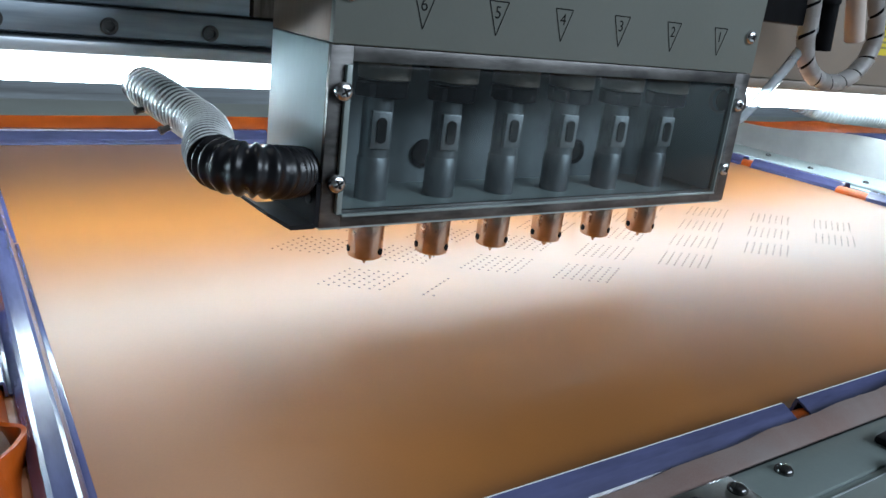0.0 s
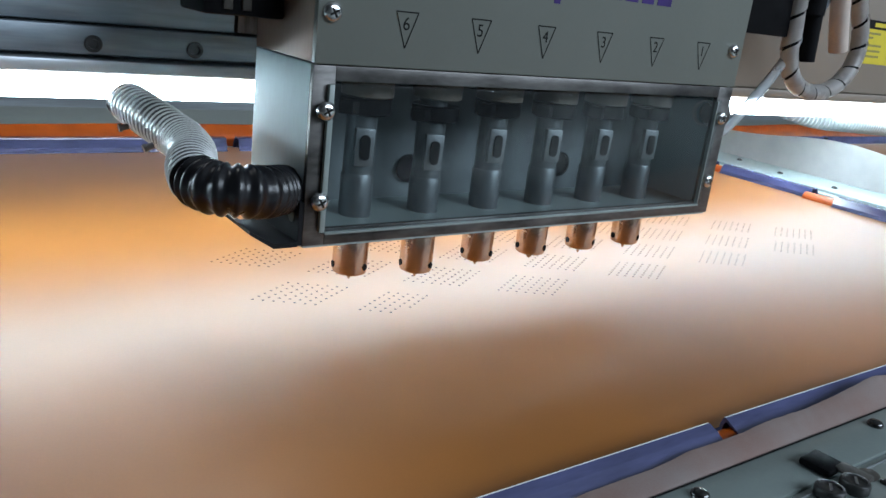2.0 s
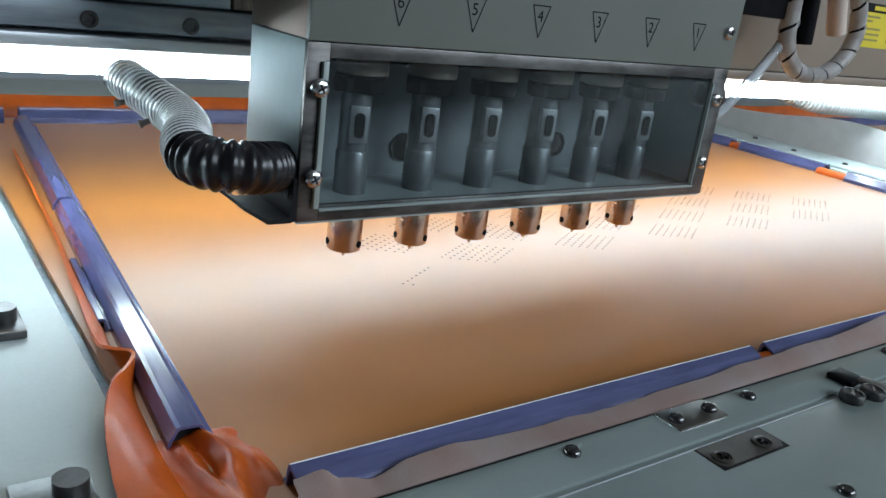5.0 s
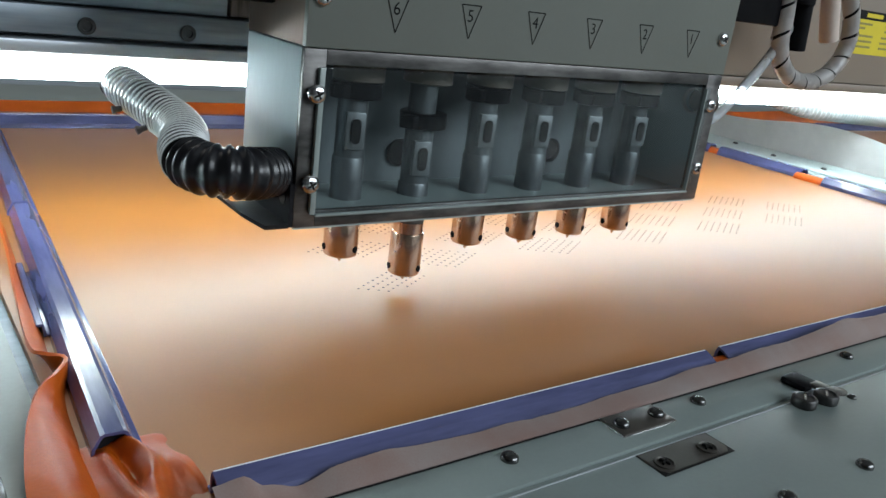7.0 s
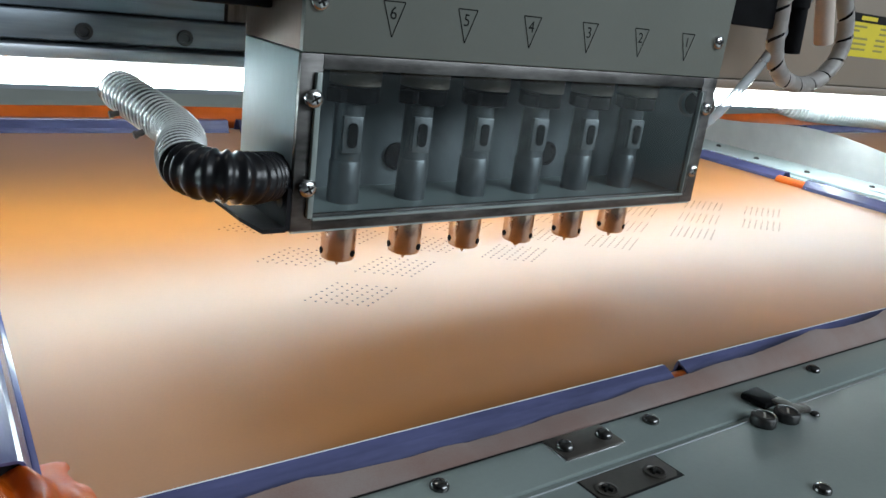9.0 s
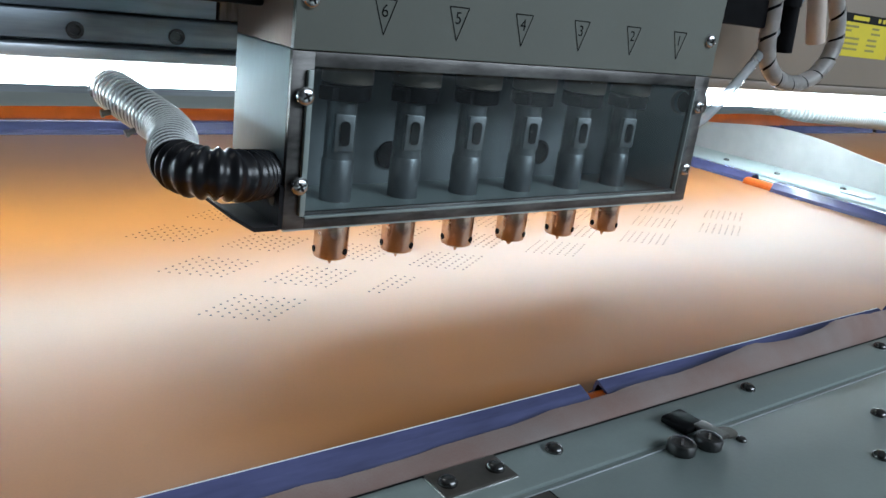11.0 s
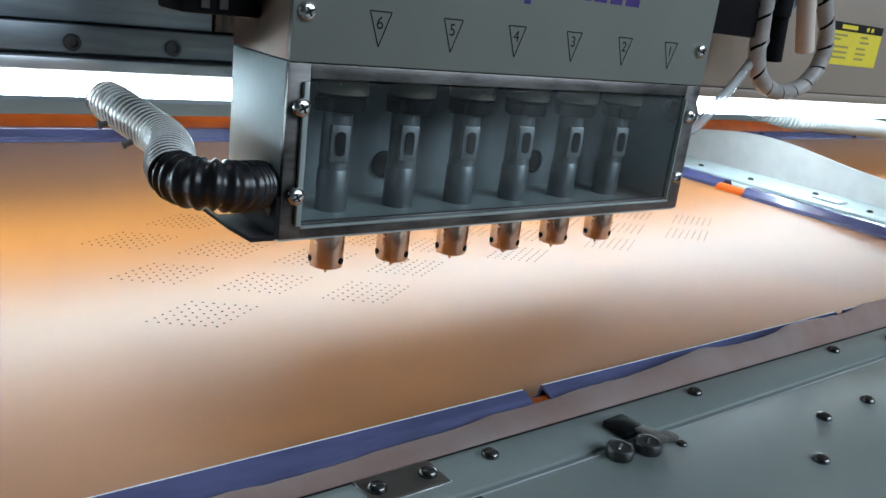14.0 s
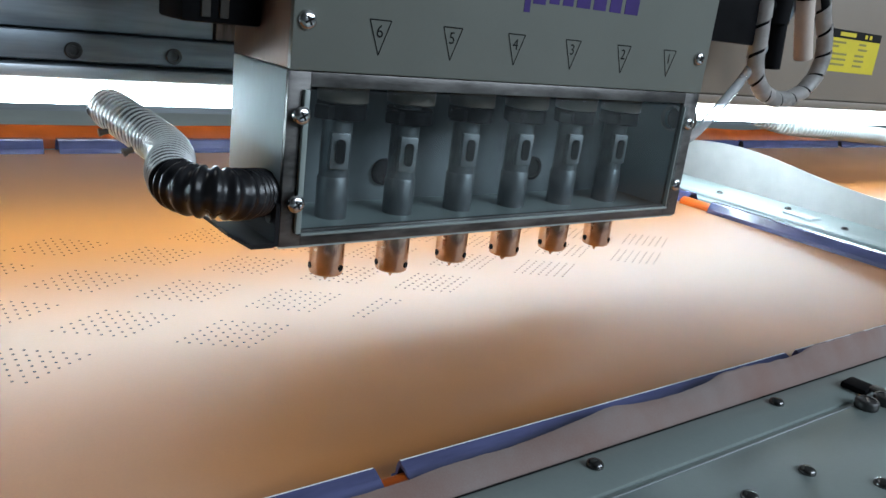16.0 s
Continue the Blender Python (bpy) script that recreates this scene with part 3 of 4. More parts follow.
def ridge(x0, x1, y0, y1, h, along_x):
    """A soft raised roll of leather that shows between two strips."""
    bm = B()
    w = y1 - y0 if along_x else x1 - x0
    arc = [(w * 0.5 * (1 - math.cos(math.pi * k / 10)), h * math.sin(math.pi * k / 10) ** 0.8) for k in range(11)]
    if along_x:
        prism(bm, [(y0 + u, v - 0.0003) for u, v in arc], "x", x0, x1)
    else:
        prism(bm, [(x0 + u, v - 0.0003) for u, v in arc], "y", y0, y1)
    return bm


for n in range(3):
    part("ridge", ridge(0.1690 + 0.2543 * n, 0.1824 + 0.2543 * n, -0.1115, -0.1016, 0.0055, True), "margin", leather)
part("ridge", ridge(0.7105, 0.7250, 0.1505, 0.1885, 0.0070, False), "margin", leather)
part("ridge", ridge(0.7205, 0.7360, 0.2985, 0.3165, 0.0070, False), "margin", leather)
rides(leather)

leather2 = thing("leather_sheet", "second glossy orange leather sheet with a pale curled margin", "leather sheet")
part("grain_side", leather_mesh(0.866, 1.90, -0.1165, 0.462), "leather", leather2)
part("side_margin", flap(B(), lambda s: (0.866, -0.11 + 0.58 * s, -0.002), (-1, 0, 0),
     lambda s: 0.0300 + 0.0200 * math.exp(-((s - 0.60) / 0.20) ** 2) + 0.014 * max(0, s - 0.75) + 0.0012 * wavy(s * 5, 9), lambda s: 0.006), "suede_lit", leather2, "suede underside of the curled margin, coloured white as lit by the tube")
part("rear_margin", flap(B(), lambda s: (0.87 + 1.0 * s, 0.466, 0.0), (0, 1, 0),
     lambda s: 0.0260 + 0.003 * wavy(s * 8, 14), lambda s: 0.008 + 0.003 * wavy(s * 6, 15)), "margin", leather2)
rides(leather2)


# ---- clamp strips ----
def clamp(length, m, width=0.0145, height=0.0085, label="violet plastic clamp strip holding the leather down"):
    """A folded channel, hollow below, lying along its own x from 0 to length; y from 0 (inner) outwards."""
    w, h, t = width, height, 0.0011
    outer = [(0, 0), (w * 0.02, h * 0.35), (w * 0.20, h * 0.92), (w * 0.30, h), (w * 0.70, h), (w * 0.80, h * 0.92), (w * 0.98, h * 0.35), (w, 0)]
    inner = [(w - t, 0), (w * 0.98 - t, h * 0.33), (w * 0.78 - t * 0.4, h - t * 1.4), (w * 0.70, h - t), (w * 0.30, h - t), (w * 0.22 + t * 0.4, h - t * 1.4), (w * 0.02 + t, h * 0.33), (t, 0)]
    if width == 0.0125:     # the front strips slope down outwards from a sharp inner edge
        outer = [(0, 0), (w * 0.03, h * 0.60), (w * 0.10, h * 0.95), (w * 0.17, h), (w * 0.50, h * 0.80), (w * 0.88, h * 0.50), (w * 0.98, h * 0.35), (w, 0)]
        inner = [(w - t, 0), (w * 0.97 - t, h * 0.30), (w * 0.86 - t * 0.4, h * 0.48 - t), (w * 0.50, h * 0.78 - t), (w * 0.22, h * 0.96 - t), (w * 0.15 + t * 0.5, h * 0.88 - t), (w * 0.05 + t, h * 0.5), (t, 0)]
    ob = thing("clamp_strip", label, "clamp strip", "clamp strips round the leather")
    bm = B()
    prism(bm, outer + inner, "x", 0, length)
    part("channel", bm, "strip", ob, "", False)
    # black fill stands for the shade inside the hollow channel
    bm = B()
    far = h * 0.48 - t if width == 0.0125 else h - t * 1.9
    prism(bm, [(t * 1.2, 0.0003), (w * 0.03 + t * 1.2, h * 0.30), (w * 0.25 + t, min(h - t * 1.9, far + 0.0016)), (w * 0.75 - t, far), (w * 0.93 - t * 1.2, h * 0.22), (w - t * 1.3, 0.0003)], "x", 0.004, length - 0.004)
    part("hollow_fill", bm, "strip_in", ob, "black fill drawn as the shade inside the hollow strip")
    bm = B()
    box(bm, 0.0, length, -0.0022, -0.0001, 0.0, 0.0011, 0.0003)
    part("lip", bm, "strip", ob)
    if width != 0.0125:
        ob.matrix_basis = m
        return rides(ob)
    # white bead stands for tube light along the inner edge
    bm = B()
    rod(bm, (0.0005, w * 0.13, h * 0.98), (length - 0.0005, w * 0.13, h * 0.98), 0.00028, seg=8)
    part("edge_glint", bm, "white_enamel", ob, "white bead drawn as the highlight on the strip's inner edge")
    ob.matrix_basis = m
    return rides(ob)


TURN = Matrix.Rotation
FRONT_Y = -0.1003
x = -0.0735
for n in range(4):      # outward is -y: turned half round
    clamp(0.2440, Matrix.Translation((x + 0.2440, FRONT_Y, 0)) @ TURN(math.pi, 4, "Z"), width=0.0125)
    x += 0.2440 + 0.0103
for x0, x1 in ((-0.30, -0.078), (-0.066, 0.175), (0.187, 0.43), (0.442, 0.70), (0.89, 1.19), (1.205, 1.50), (1.515, 1.80)):
    clamp(x1 - x0, Matrix.Translation((x0, 0.4455, 0)), width=0.017, height=0.0115)
LEFT = Matrix.Translation((-0.0868, -0.0690, 0)) @ TURN(radians(90 - 3.2), 4, "Z")
clamp(0.2645, LEFT)
clamp(0.235, LEFT @ Matrix.Translation((0.2685, 0.0005, 0)))
for y0, y1, x0 in ((-0.115, -0.103, 0.709), (-0.095, 0.153, 0.708), (0.186, 0.30, 0.719), (0.315, 0.44, 0.720)):
    clamp(y1 - y0, Matrix.Translation((x0, y1, 0)) @ TURN(radians(-90), 4, "Z"), width=0.018, height=0.010)

# a spare strip lying on the margin beside the side clamp
clamp(0.075, Matrix.Translation((-0.0968, 0.028, 0.0002)) @ TURN(radians(87), 4, "Z"), width=0.005, height=0.006, label="short violet strip lying beside the side clamp")

# ---- gantry ----
beam = thing("gantry_beam", "dark steel gantry beam with a bolted guide rail", "gantry", at=(0.3, 0.2, 0.112))
GB = Matrix.Translation((-0.3, -0.2, -0.112))


def on_beam(name, bm, material, label="", smooth=True):
    bmesh.ops.transform(bm, matrix=GB, verts=bm.verts)
    return part(name, bm, material, beam, label, smooth)


bm = B()
box(bm, -1.2, 2.2, 0.1285, 0.205, 0.108, 0.165, 0.002)
on_beam("girder", bm, "rail")
# unseen reflector added to widen the tube's sheen on the leather
bm = B()
box(bm, -1.2, 2.2, 0.1290, 0.2050, 0.1060, 0.1079, 0.0004)
box(bm, -1.2, 2.2, 0.2050, 0.2065, 0.0905, 0.1079, 0.0004)
on_beam("sheen_reflector", bm, "white_enamel", "unseen white reflector added over the tube to widen its sheen")
bm = B()
box(bm, -1.2, 0.30, 0.1130, 0.1285, 0.1145, 0.1278, 0.0012)
on_beam("guide_rail", bm, "dark_rail", "blue-grey steel guide rail")
bm = B()
box(bm, -1.2, 0.30, 0.1105, 0.1283, 0.1062, 0.1122, 0.0008)
on_beam("rail_foot", bm, "rail", "bright steel rail foot")
bm = B()
box(bm, -0.34, 0.0098, 0.1170, 0.1284, 0.1288, 0.162, 0.001)
on_beam("rail_block", bm, "dark_rail", "dark steel block")
bm = B()
box(bm, 0.0112, 0.28, 0.1165, 0.1284, 0.1288, 0.162, 0.001)
on_beam("rail_block", bm, "brown_block", "brown steel block")
for k in range(-6, 3):
    bm = B()
    c = (-0.0125 + 0.0485 * k, 0, 0.1195)
    lathe(bm, [(0.0041, 0), (0.0041, 0.0012), (0.0036, 0.0016), (0.0024, 0.0016), (0.0022, 0.0004), (0.0003, 0.0004)], seg=24,
          m=Matrix.Translation((c[0], 0.1131, c[2])) @ FACING)
    on_beam("rail_bolt", bm, "dark_steel", "black socket bolt")
bm = B()
box(bm, 0.30, 2.2, 0.1130, 0.1284, 0.1165, 0.30, 0.0015)
cover = on_beam("cover_panel", bm, "cover", "beige painted cover panel")
bm = B()
box(bm, 0.30, 2.2, 0.1105, 0.1284, 0.1090, 0.1160, 0.0008)
on_beam("cover_foot", bm, "cover")

warn = thing("warning_label", "yellow label with a black header on the beige cover", "label", at=(0.665, 0.1129, 0.165))
bm = B()
box(bm, -0.049, 0.049, -0.0003, 0, -0.020, 0.012)
part("yellow_field", bm, "yellow", warn, "", False)
bm = B()
box(bm, -0.049, 0.049, -0.0003, 0, 0.012, 0.020)
part("header", bm, "ink", warn, "", False)
for z, x0, x1 in ((0.008, -0.043, -0.018), (0.004, -0.043, -0.030), (-0.003, -0.043, -0.012), (-0.008, -0.043, -0.012), (-0.013, -0.043, -0.012),
                  (0.008, 0.008, 0.022), (0.003, 0.008, 0.026), (-0.003, 0.004, 0.022), (-0.008, 0.004, 0.024), (-0.013, 0.004, 0.022)):
    bm = B()
    box(bm, x0, x1, -0.0005, -0.0003, z - 0.001, z + 0.001)
    part("text_bar", bm, "grey_ink", warn, "", False)
for x0, x1 in ((-0.032, -0.002), (0.016, 0.021), (0.025, 0.030)):
    bm = B()
    box(bm, x0, x1, -0.0005, -0.0003, 0.0142, 0.0180)
    part("text_bar", bm, "yellow", warn, "", False)

tube = thing("tube_light", "lit white tube lamp under the gantry beam", "tube lamp", at=(0.3, 0.175, 0.0902))
bm = B()
rod(bm, (-1.45, 0, 0), (1.75, 0, 0), 0.0064, seg=28)
part("tube", bm, "tube", tube, "glowing white tube")
for x in (-1.45, 1.75):
    bm = B()
    rod(bm, (x - 0.02, 0, 0), (x + 0.02, 0, 0), 0.0075)
    box(bm, x - 0.008, x + 0.008, -0.004, 0.010, 0.004, 0.0190)
    part("tube_socket", bm, "body", tube)

# ---- punching head ----
HX0, HX1, HZ0, HZ1, HD = -0.002, 0.277, 0.050, 0.36, 0.060
head = thing("punch_head", "grey steel punching head with six numbered punches behind a clear window", "punching machine head", at=(0.1375, 0.03, HZ0))
HB = Matrix.Translation((-0.1375, -0.03, -HZ0))


def on_head(name, bm, material, label="", smooth=True, parent=None):
    bmesh.ops.transform(bm, matrix=HB, verts=bm.verts)
    return part(name, bm, material, parent or head, label, smooth)


WX0, WX1, WZ0, WZ1 = 0.0085, 0.2640, 0.0575, 0.1215     # window opening
# lower wall coloured pale as tube-lit, upper wall brown as in shade
bm = B()
box(bm, HX0, HX0 + 0.003, 0.0015, HD, HZ0, 0.1279, 0.0006)
on_head("side_wall", bm, "steel", "brushed steel side wall")
bm = B()
box(bm, HX0, HX0 + 0.003, 0.0015, HD, 0.1284, HZ1, 0.0006)
on_head("upper_side_wall", bm, "shaded_steel", "upper side wall above the seam, coloured brown as in shade")
bm = B()
hole = [(0.0135 + 0.0070 * math.cos(a), 0.1100 + 0.0070 * math.sin(a)) for a in [math.pi * (1.5 - k / 16) for k in range(33)]]
prism(bm, [(0.0015, HZ0), (0.0135, HZ0)] + hole + [(0.0135, HZ0), (HD, HZ0), (HD, 0.1279), (0.0015, 0.1279)], "x", HX1 - 0.003, HX1)
on_head("side_wall", bm, "steel", "brushed steel side wall")
bm = B()
box(bm, HX1 - 0.003, HX1, 0.0015, HD, 0.1284, HZ1, 0.0006)
on_head("upper_side_wall", bm, "shaded_steel", "upper side wall above the seam, coloured brown as in shade")
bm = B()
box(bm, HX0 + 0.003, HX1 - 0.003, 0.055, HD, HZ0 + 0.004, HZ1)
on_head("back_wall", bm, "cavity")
bm = B()
box(bm, HX0 + 0.003, HX1 - 0.003, 0.003, HD, HZ0, HZ0 + 0.004)
on_head("bottom_plate", bm, "frame", "grey painted bottom plate")
# unseen plate added to lighten the head's reflection in the leather
bm = B()
box(bm, HX0 + 0.001, HX1 - 0.001, 0.0012, HD - 0.001, HZ0 - 0.0012, HZ0 - 0.0001)
on_head("bounce_plate", bm, "ledge", "unseen pale plate added under the head to brighten its reflection in the leather")
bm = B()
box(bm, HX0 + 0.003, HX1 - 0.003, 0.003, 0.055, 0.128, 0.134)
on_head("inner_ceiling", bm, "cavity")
bm = B()
box(bm, HX0, HX1, -0.0006, 0.003, 0.1283, HZ1, 0.0005)
on_head("name_plate", bm, "panel", "ivory-grey painted front plate")
for bx in ((HX0, WX0, HZ0, 0.1278), (WX1, HX1, HZ0, 0.1278), (WX0, WX1, HZ0, WZ0), (WX0, WX1, WZ1, 0.1278)):
    bm = B()
    box(bm, bx[0], bx[1], 0.0, 0.003, bx[2], bx[3], 0.0003)
    on_head("window_frame", bm, "frame_steel", "worn dark steel window frame")
bm = B()
box(bm, 0.0055, 0.2665, -0.0022, -0.0002, 0.0558, 0.1205, 0.0005)
pane = on_head("window_pane", bm, "pane", "dusty clear acrylic window")
pane.visible_shadow = False
bm = B()
box(bm, 0.0046, 0.0072, -0.0026, -0.0003, 0.0565, 0.1203, 0.0003)
on_head("pane_edge", bm, "frame", "pale bevelled pane edge")
bm = B()
box(bm, 0.0075, 0.264, -0.0026, -0.0003, 0.0552, 0.0562, 0.0002)
on_head("pane_edge", bm, "frame", "pale bevelled pane edge")
bm = B()
box(bm, 0.2622, 0.2630, -0.0026, -0.0003, 0.0565, 0.1195, 0.0002)
on_head("pane_edge", bm, "frame", "pale bevelled pane edge")
for x in (0.0035, 0.2700):
    for z in (0.1095, 0.0705):
        screw_at(head, HB @ Matrix.Translation((x, -0.0006 if x > 0.1 else -0.0026, z)) @ FACING)
for x in (0.0042, 0.2680):
    screw_at(head, HB @ Matrix.Translation((x, -0.0006, 0.1490)) @ FACING)
# black rings drawn for the dark holes in the back wall
for x in (0.085, 0.196):
    bm = B()
    lathe(bm, [(0.0075, 0), (0.0075, 0.002), (0.006, 0.0025), (0.0057, 0.0005), (0.0003, 0.0005)], seg=26, m=Matrix.Translation((x, 0.0549, 0.070)) @ FACING)
    on_head("back_hole_ring", bm, "black")
# white rim stands for light catching the port's edge
bm = B()
rim = [(math.cos(2 * math.pi * k / 32), math.sin(2 * math.pi * k / 32)) for k in range(32)]
rings = [[bm.verts.new((x, 0.0135 + c * q, 0.1100 + d * q)) for c, d in rim] for x, q in ((0.2740, 0.0082), (0.2715, 0.0080), (0.2712, 0.0072), (0.2740, 0.0069))]
for p, q in zip(rings, rings[1:]):
    for k in range(32):
        bm.faces.new((p[k], p[(k + 1) % 32], q[(k + 1) % 32], q[k]))
bmesh.ops.recalc_face_normals(bm, faces=bm.faces)
on_head("port_lit_rim", bm, "white_enamel", "rim round the port in the side wall, coloured white as lit through the hole")
# added plug keeps the port from showing white
bm = B()
rod(bm, (0.2772, 0.0135, 0.1100), (0.2870, 0.0135, 0.1100), 0.0086)
on_head("port_plug", bm, "hinge", "dark plug added behind the port to darken the view through it")

# painted triangles with numbers
for k in range(6):
    cx = 0.04 + 0.04 * k
    tip, top, half, w = (cx, 0.1368), 0.1519, 0.0056, 0.00028
    a, b, c = Vector((cx - half, top)), Vector((cx + half, top)), Vector(tip)
    bm = B()
    for p, q in ((a, b), (b, c), (c, a)):
        d = (q - p).normalized()
        nrm = Vector((-d.y, d.x)) * w
        pts = [p - nrm, q - nrm, q + nrm, p + nrm]
        bm.faces.new([bm.verts.new((v.x, -0.00075, v.y)) for v in pts])
    tri = on_head("number_triangle", bm, "ink", "thin black painted triangle", False)
    bm = letters(str(6 - k), 0.0078, Matrix.Translation((cx - 0.0001, -0.00075, 0.1468)) @ FACING)
    on_head("number", bm, "ink", "black number " + str(6 - k), False, tri)
for x0, x1, z0 in ((0.122, 0.126, 0.1630), (0.1275, 0.136, 0.1675), (0.1385, 0.1455, 0.1685), (0.1480, 0.1555, 0.1685), (0.158, 0.168, 0.1685), (0.1705, 0.1800, 0.1685), (0.1830, 0.1920, 0.1685), (0.1950, 0.2060, 0.1685)):
    bm = B()
    box(bm, x0, x1, -0.0008, -0.0005, z0, 0.183, 0)
    on_head("logo_bar", bm, "violet_ink", "violet logo shape", False)


# punches
def punch(k):
    """A punch with its top rod, clamp collar, slotted sleeve and nozzle; its origin is at the needle's tip."""
    root = new("punch")
    root.parent = head
    bm = B()
    rod(bm, (0, 0, 0.090), (0, 0, 0.112), 0.0072)
    part("top_rod", bm, "punch", root)
    bm = B()
    lathe(bm, [(0.0112, 0), (0.0122, 0.0006), (0.0122, 0.0072), (0.0115, 0.0078)], (0.0015, 0, 0.0835))
    box(bm, -0.0160, -0.0080, -0.004, 0.004, 0.0840, 0.0905, 0.0008, TURN(radians(30), 4, "Z"))
    part("collar", bm, "black", root, "black clamp collar")
    bm = B()
    lathe(bm, [(0.0074, 0), (0.0074, 0.0295)], (0, 0, 0.0545))
    part("sleeve", bm, "punch", root, "grey sleeve")
    bm = B()
    box(bm, -0.0048, 0.0048, -0.0088, -0.004, 0.0595, 0.0775, 0.0006, TURN(radians(-14), 4, "Z"))
    part("slotted_block", bm, "bright_steel", root, "bright machined block with a slot")
    # slot is a black shape on the block, its shade in the colour
    bm = B()
    slot = [(0.0024 * math.cos(a), 0.0685 + (0.0036 if math.sin(a) >= 0 else -0.0036) + 0.0024 * math.sin(a)) for a in [2 * math.pi * i / 20 for i in range(20)]]
    prism(bm, slot, "y", -0.0096, -0.0088)
    bmesh.ops.transform(bm, matrix=TURN(radians(-14), 4, "Z"), verts=bm.verts)
    part("slot", bm, "ink", root, "", False)
    bm = B()
    lathe(bm, [(0.0080, 0), (0.0080, 0.0206), (0.0075, 0.0215)], (0, 0, 0.0335))
    part("body", bm, "punch", root)
    # lower shaft takes the warm tone for orange bounce from below
    bm = B()
    lathe(bm, [(0.0079, 0), (0.0079, 0.0060)], (0, 0, 0.0275))
    part("shaft", bm, "nozzle", root, "turned steel shaft, coloured brown as by the leather's glow")
    bm = B()
    lathe(bm, [(0.0072, 0), (0.0084, 0.0007), (0.0088, 0.0020), (0.0088, 0.0225), (0.0084, 0.0236)], (0, 0, 0.0038), 40)
    nozzle = part("nozzle", bm, "nozzle", root, "turned steel nozzle")
    for a in (-62, 168):
        bm = B()
        lathe(bm, [(0.0017, 0), (0.0017, 0.0004), (0.0012, 0.0004), (0.0011, 0.0001), (0.0002, 0.0001)], seg=16,
              m=TURN(radians(a), 4, "Z") @ Matrix.Translation((0.0087, 0, 0.0082)) @ TURN(radians(90), 4, "Y"))
        part("set_screw", bm, "black", nozzle)
    bm = B()
    fat = 0.0019 if k == 3 else 0.0012
    lathe(bm, [(0.0004, 0), (fat * 0.8, 0.0012), (fat, 0.0036), (fat, 0.0042)], (0, 0, 0), 14)
    part("needle", bm, "nozzle", root)
    root.matrix_basis = HB @ Matrix.Translation((0.04 + 0.04 * k, 0.03, 0.02))
    return root


PUNCHES = [punch(k) for k in range(6)]
for k in range(6):
    bm = B()
    lathe(bm, [(0.0112, 0), (0.0125, 0.0006), (0.0125, 0.0170)], (0.0418 + 0.04 * k, 0.03, 0.1115))
    on_head("bumper", bm, "cover", "cream bumper ring above the collar")
WORKING = PUNCHES[1]

# chip scoop under the hose on the head's side
bm = B()
prism(bm, [(0.0, 0.0505), (0.0, 0.0695), (0.0130, 0.0740), (0.046, 0.0740), (0.046, 0.0505)], "x", -0.0042, -0.0022)
on_head("scoop_flange", bm, "strip_in", "black scoop flange")
bm = B()
rod(bm, (-0.0046, 0.007, 0.0625), (-0.0022, 0.007, 0.0625), 0.0030)
on_head("flange_screw", bm, "dark_steel")
bm = B()
prism(bm, [(-0.0042, 0.0500), (-0.0150, 0.0500), (-0.026, 0.0570), (-0.026, 0.0585), (-0.0150, 0.0520), (-0.0042, 0.0520)], "y", 0.0, 0.038)
on_head("scoop_tray", bm, "strip_in", "black bent scoop tray")
bm = B()
box(bm, -0.0045, 0.018, 0.010, 0.030, 0.0465, 0.0497, 0.0008)
on_head("scoop_mouth", bm, "nozzle")

# black switch block behind the head's upper side
block = thing("switch_block", "black plastic switch block beside the head", "switch", at=(-0.018, 0.045, 0.165))
bm = B()
box(bm, -0.020, 0.0155, -0.016, 0.014, -0.0225, 0.04, 0.0015)
part("housing", bm, "black", block)
for k in range(2):
    bm = B()
    box(bm, -0.012 + 0.008 * k, -0.008 + 0.008 * k, -0.0175, -0.0155, -0.020, 0.02, 0.0004)
    part("terminal", bm, "hinge", block, "dull brass terminal")


# ---- extraction hoses ----
def hose(name, points, r, rib, label, material="hose"):
    per = 8
    way = spline(points, rib / per)
    ob = thing(name, label, "hose", at=tuple(way[0]))
    way = [q - way[0] for q in way]
    bm = B()
    sweep(bm, way, lambda i: r * (0.97, 1.015, 1.015, 0.97, 0.90, 0.865, 0.865, 0.90)[i % per], 28)
    part("ribbed_wall", bm, material, ob)
    return ob


HOSE = hose("extraction_hose", [(-0.001, 0.021, 0.0702), (-0.011, 0.008, 0.0735), (-0.0245, -0.0065, 0.0770), (-0.0350, -0.0085, 0.0785), (-0.0427, -0.0026, 0.0785), (-0.0459, 0.0095, 0.0787)],
            0.0108, 0.0048, "black ribbed extraction hose, ribs coloured pale as lit by the tube beyond the bend")
way = [q - HOSE.location for q in spline([(-0.0459, 0.0095, 0.0787), (-0.0427, 0.0249, 0.08), (-0.0356, 0.0444, 0.0812), (-0.0322, 0.0649, 0.0821), (-0.0336, 0.0817, 0.0839), (-0.0366, 0.099, 0.0864), (-0.0396, 0.1181, 0.0887), (-0.0408, 0.129, 0.0897)], 0.0005)]
bm = B()
sweep(bm, way, lambda i: 0.0106 * 0.955, 28)
part("inner_wall", bm, "hose", HOSE, "black wall between the ribs")
sides = axes_along(way)
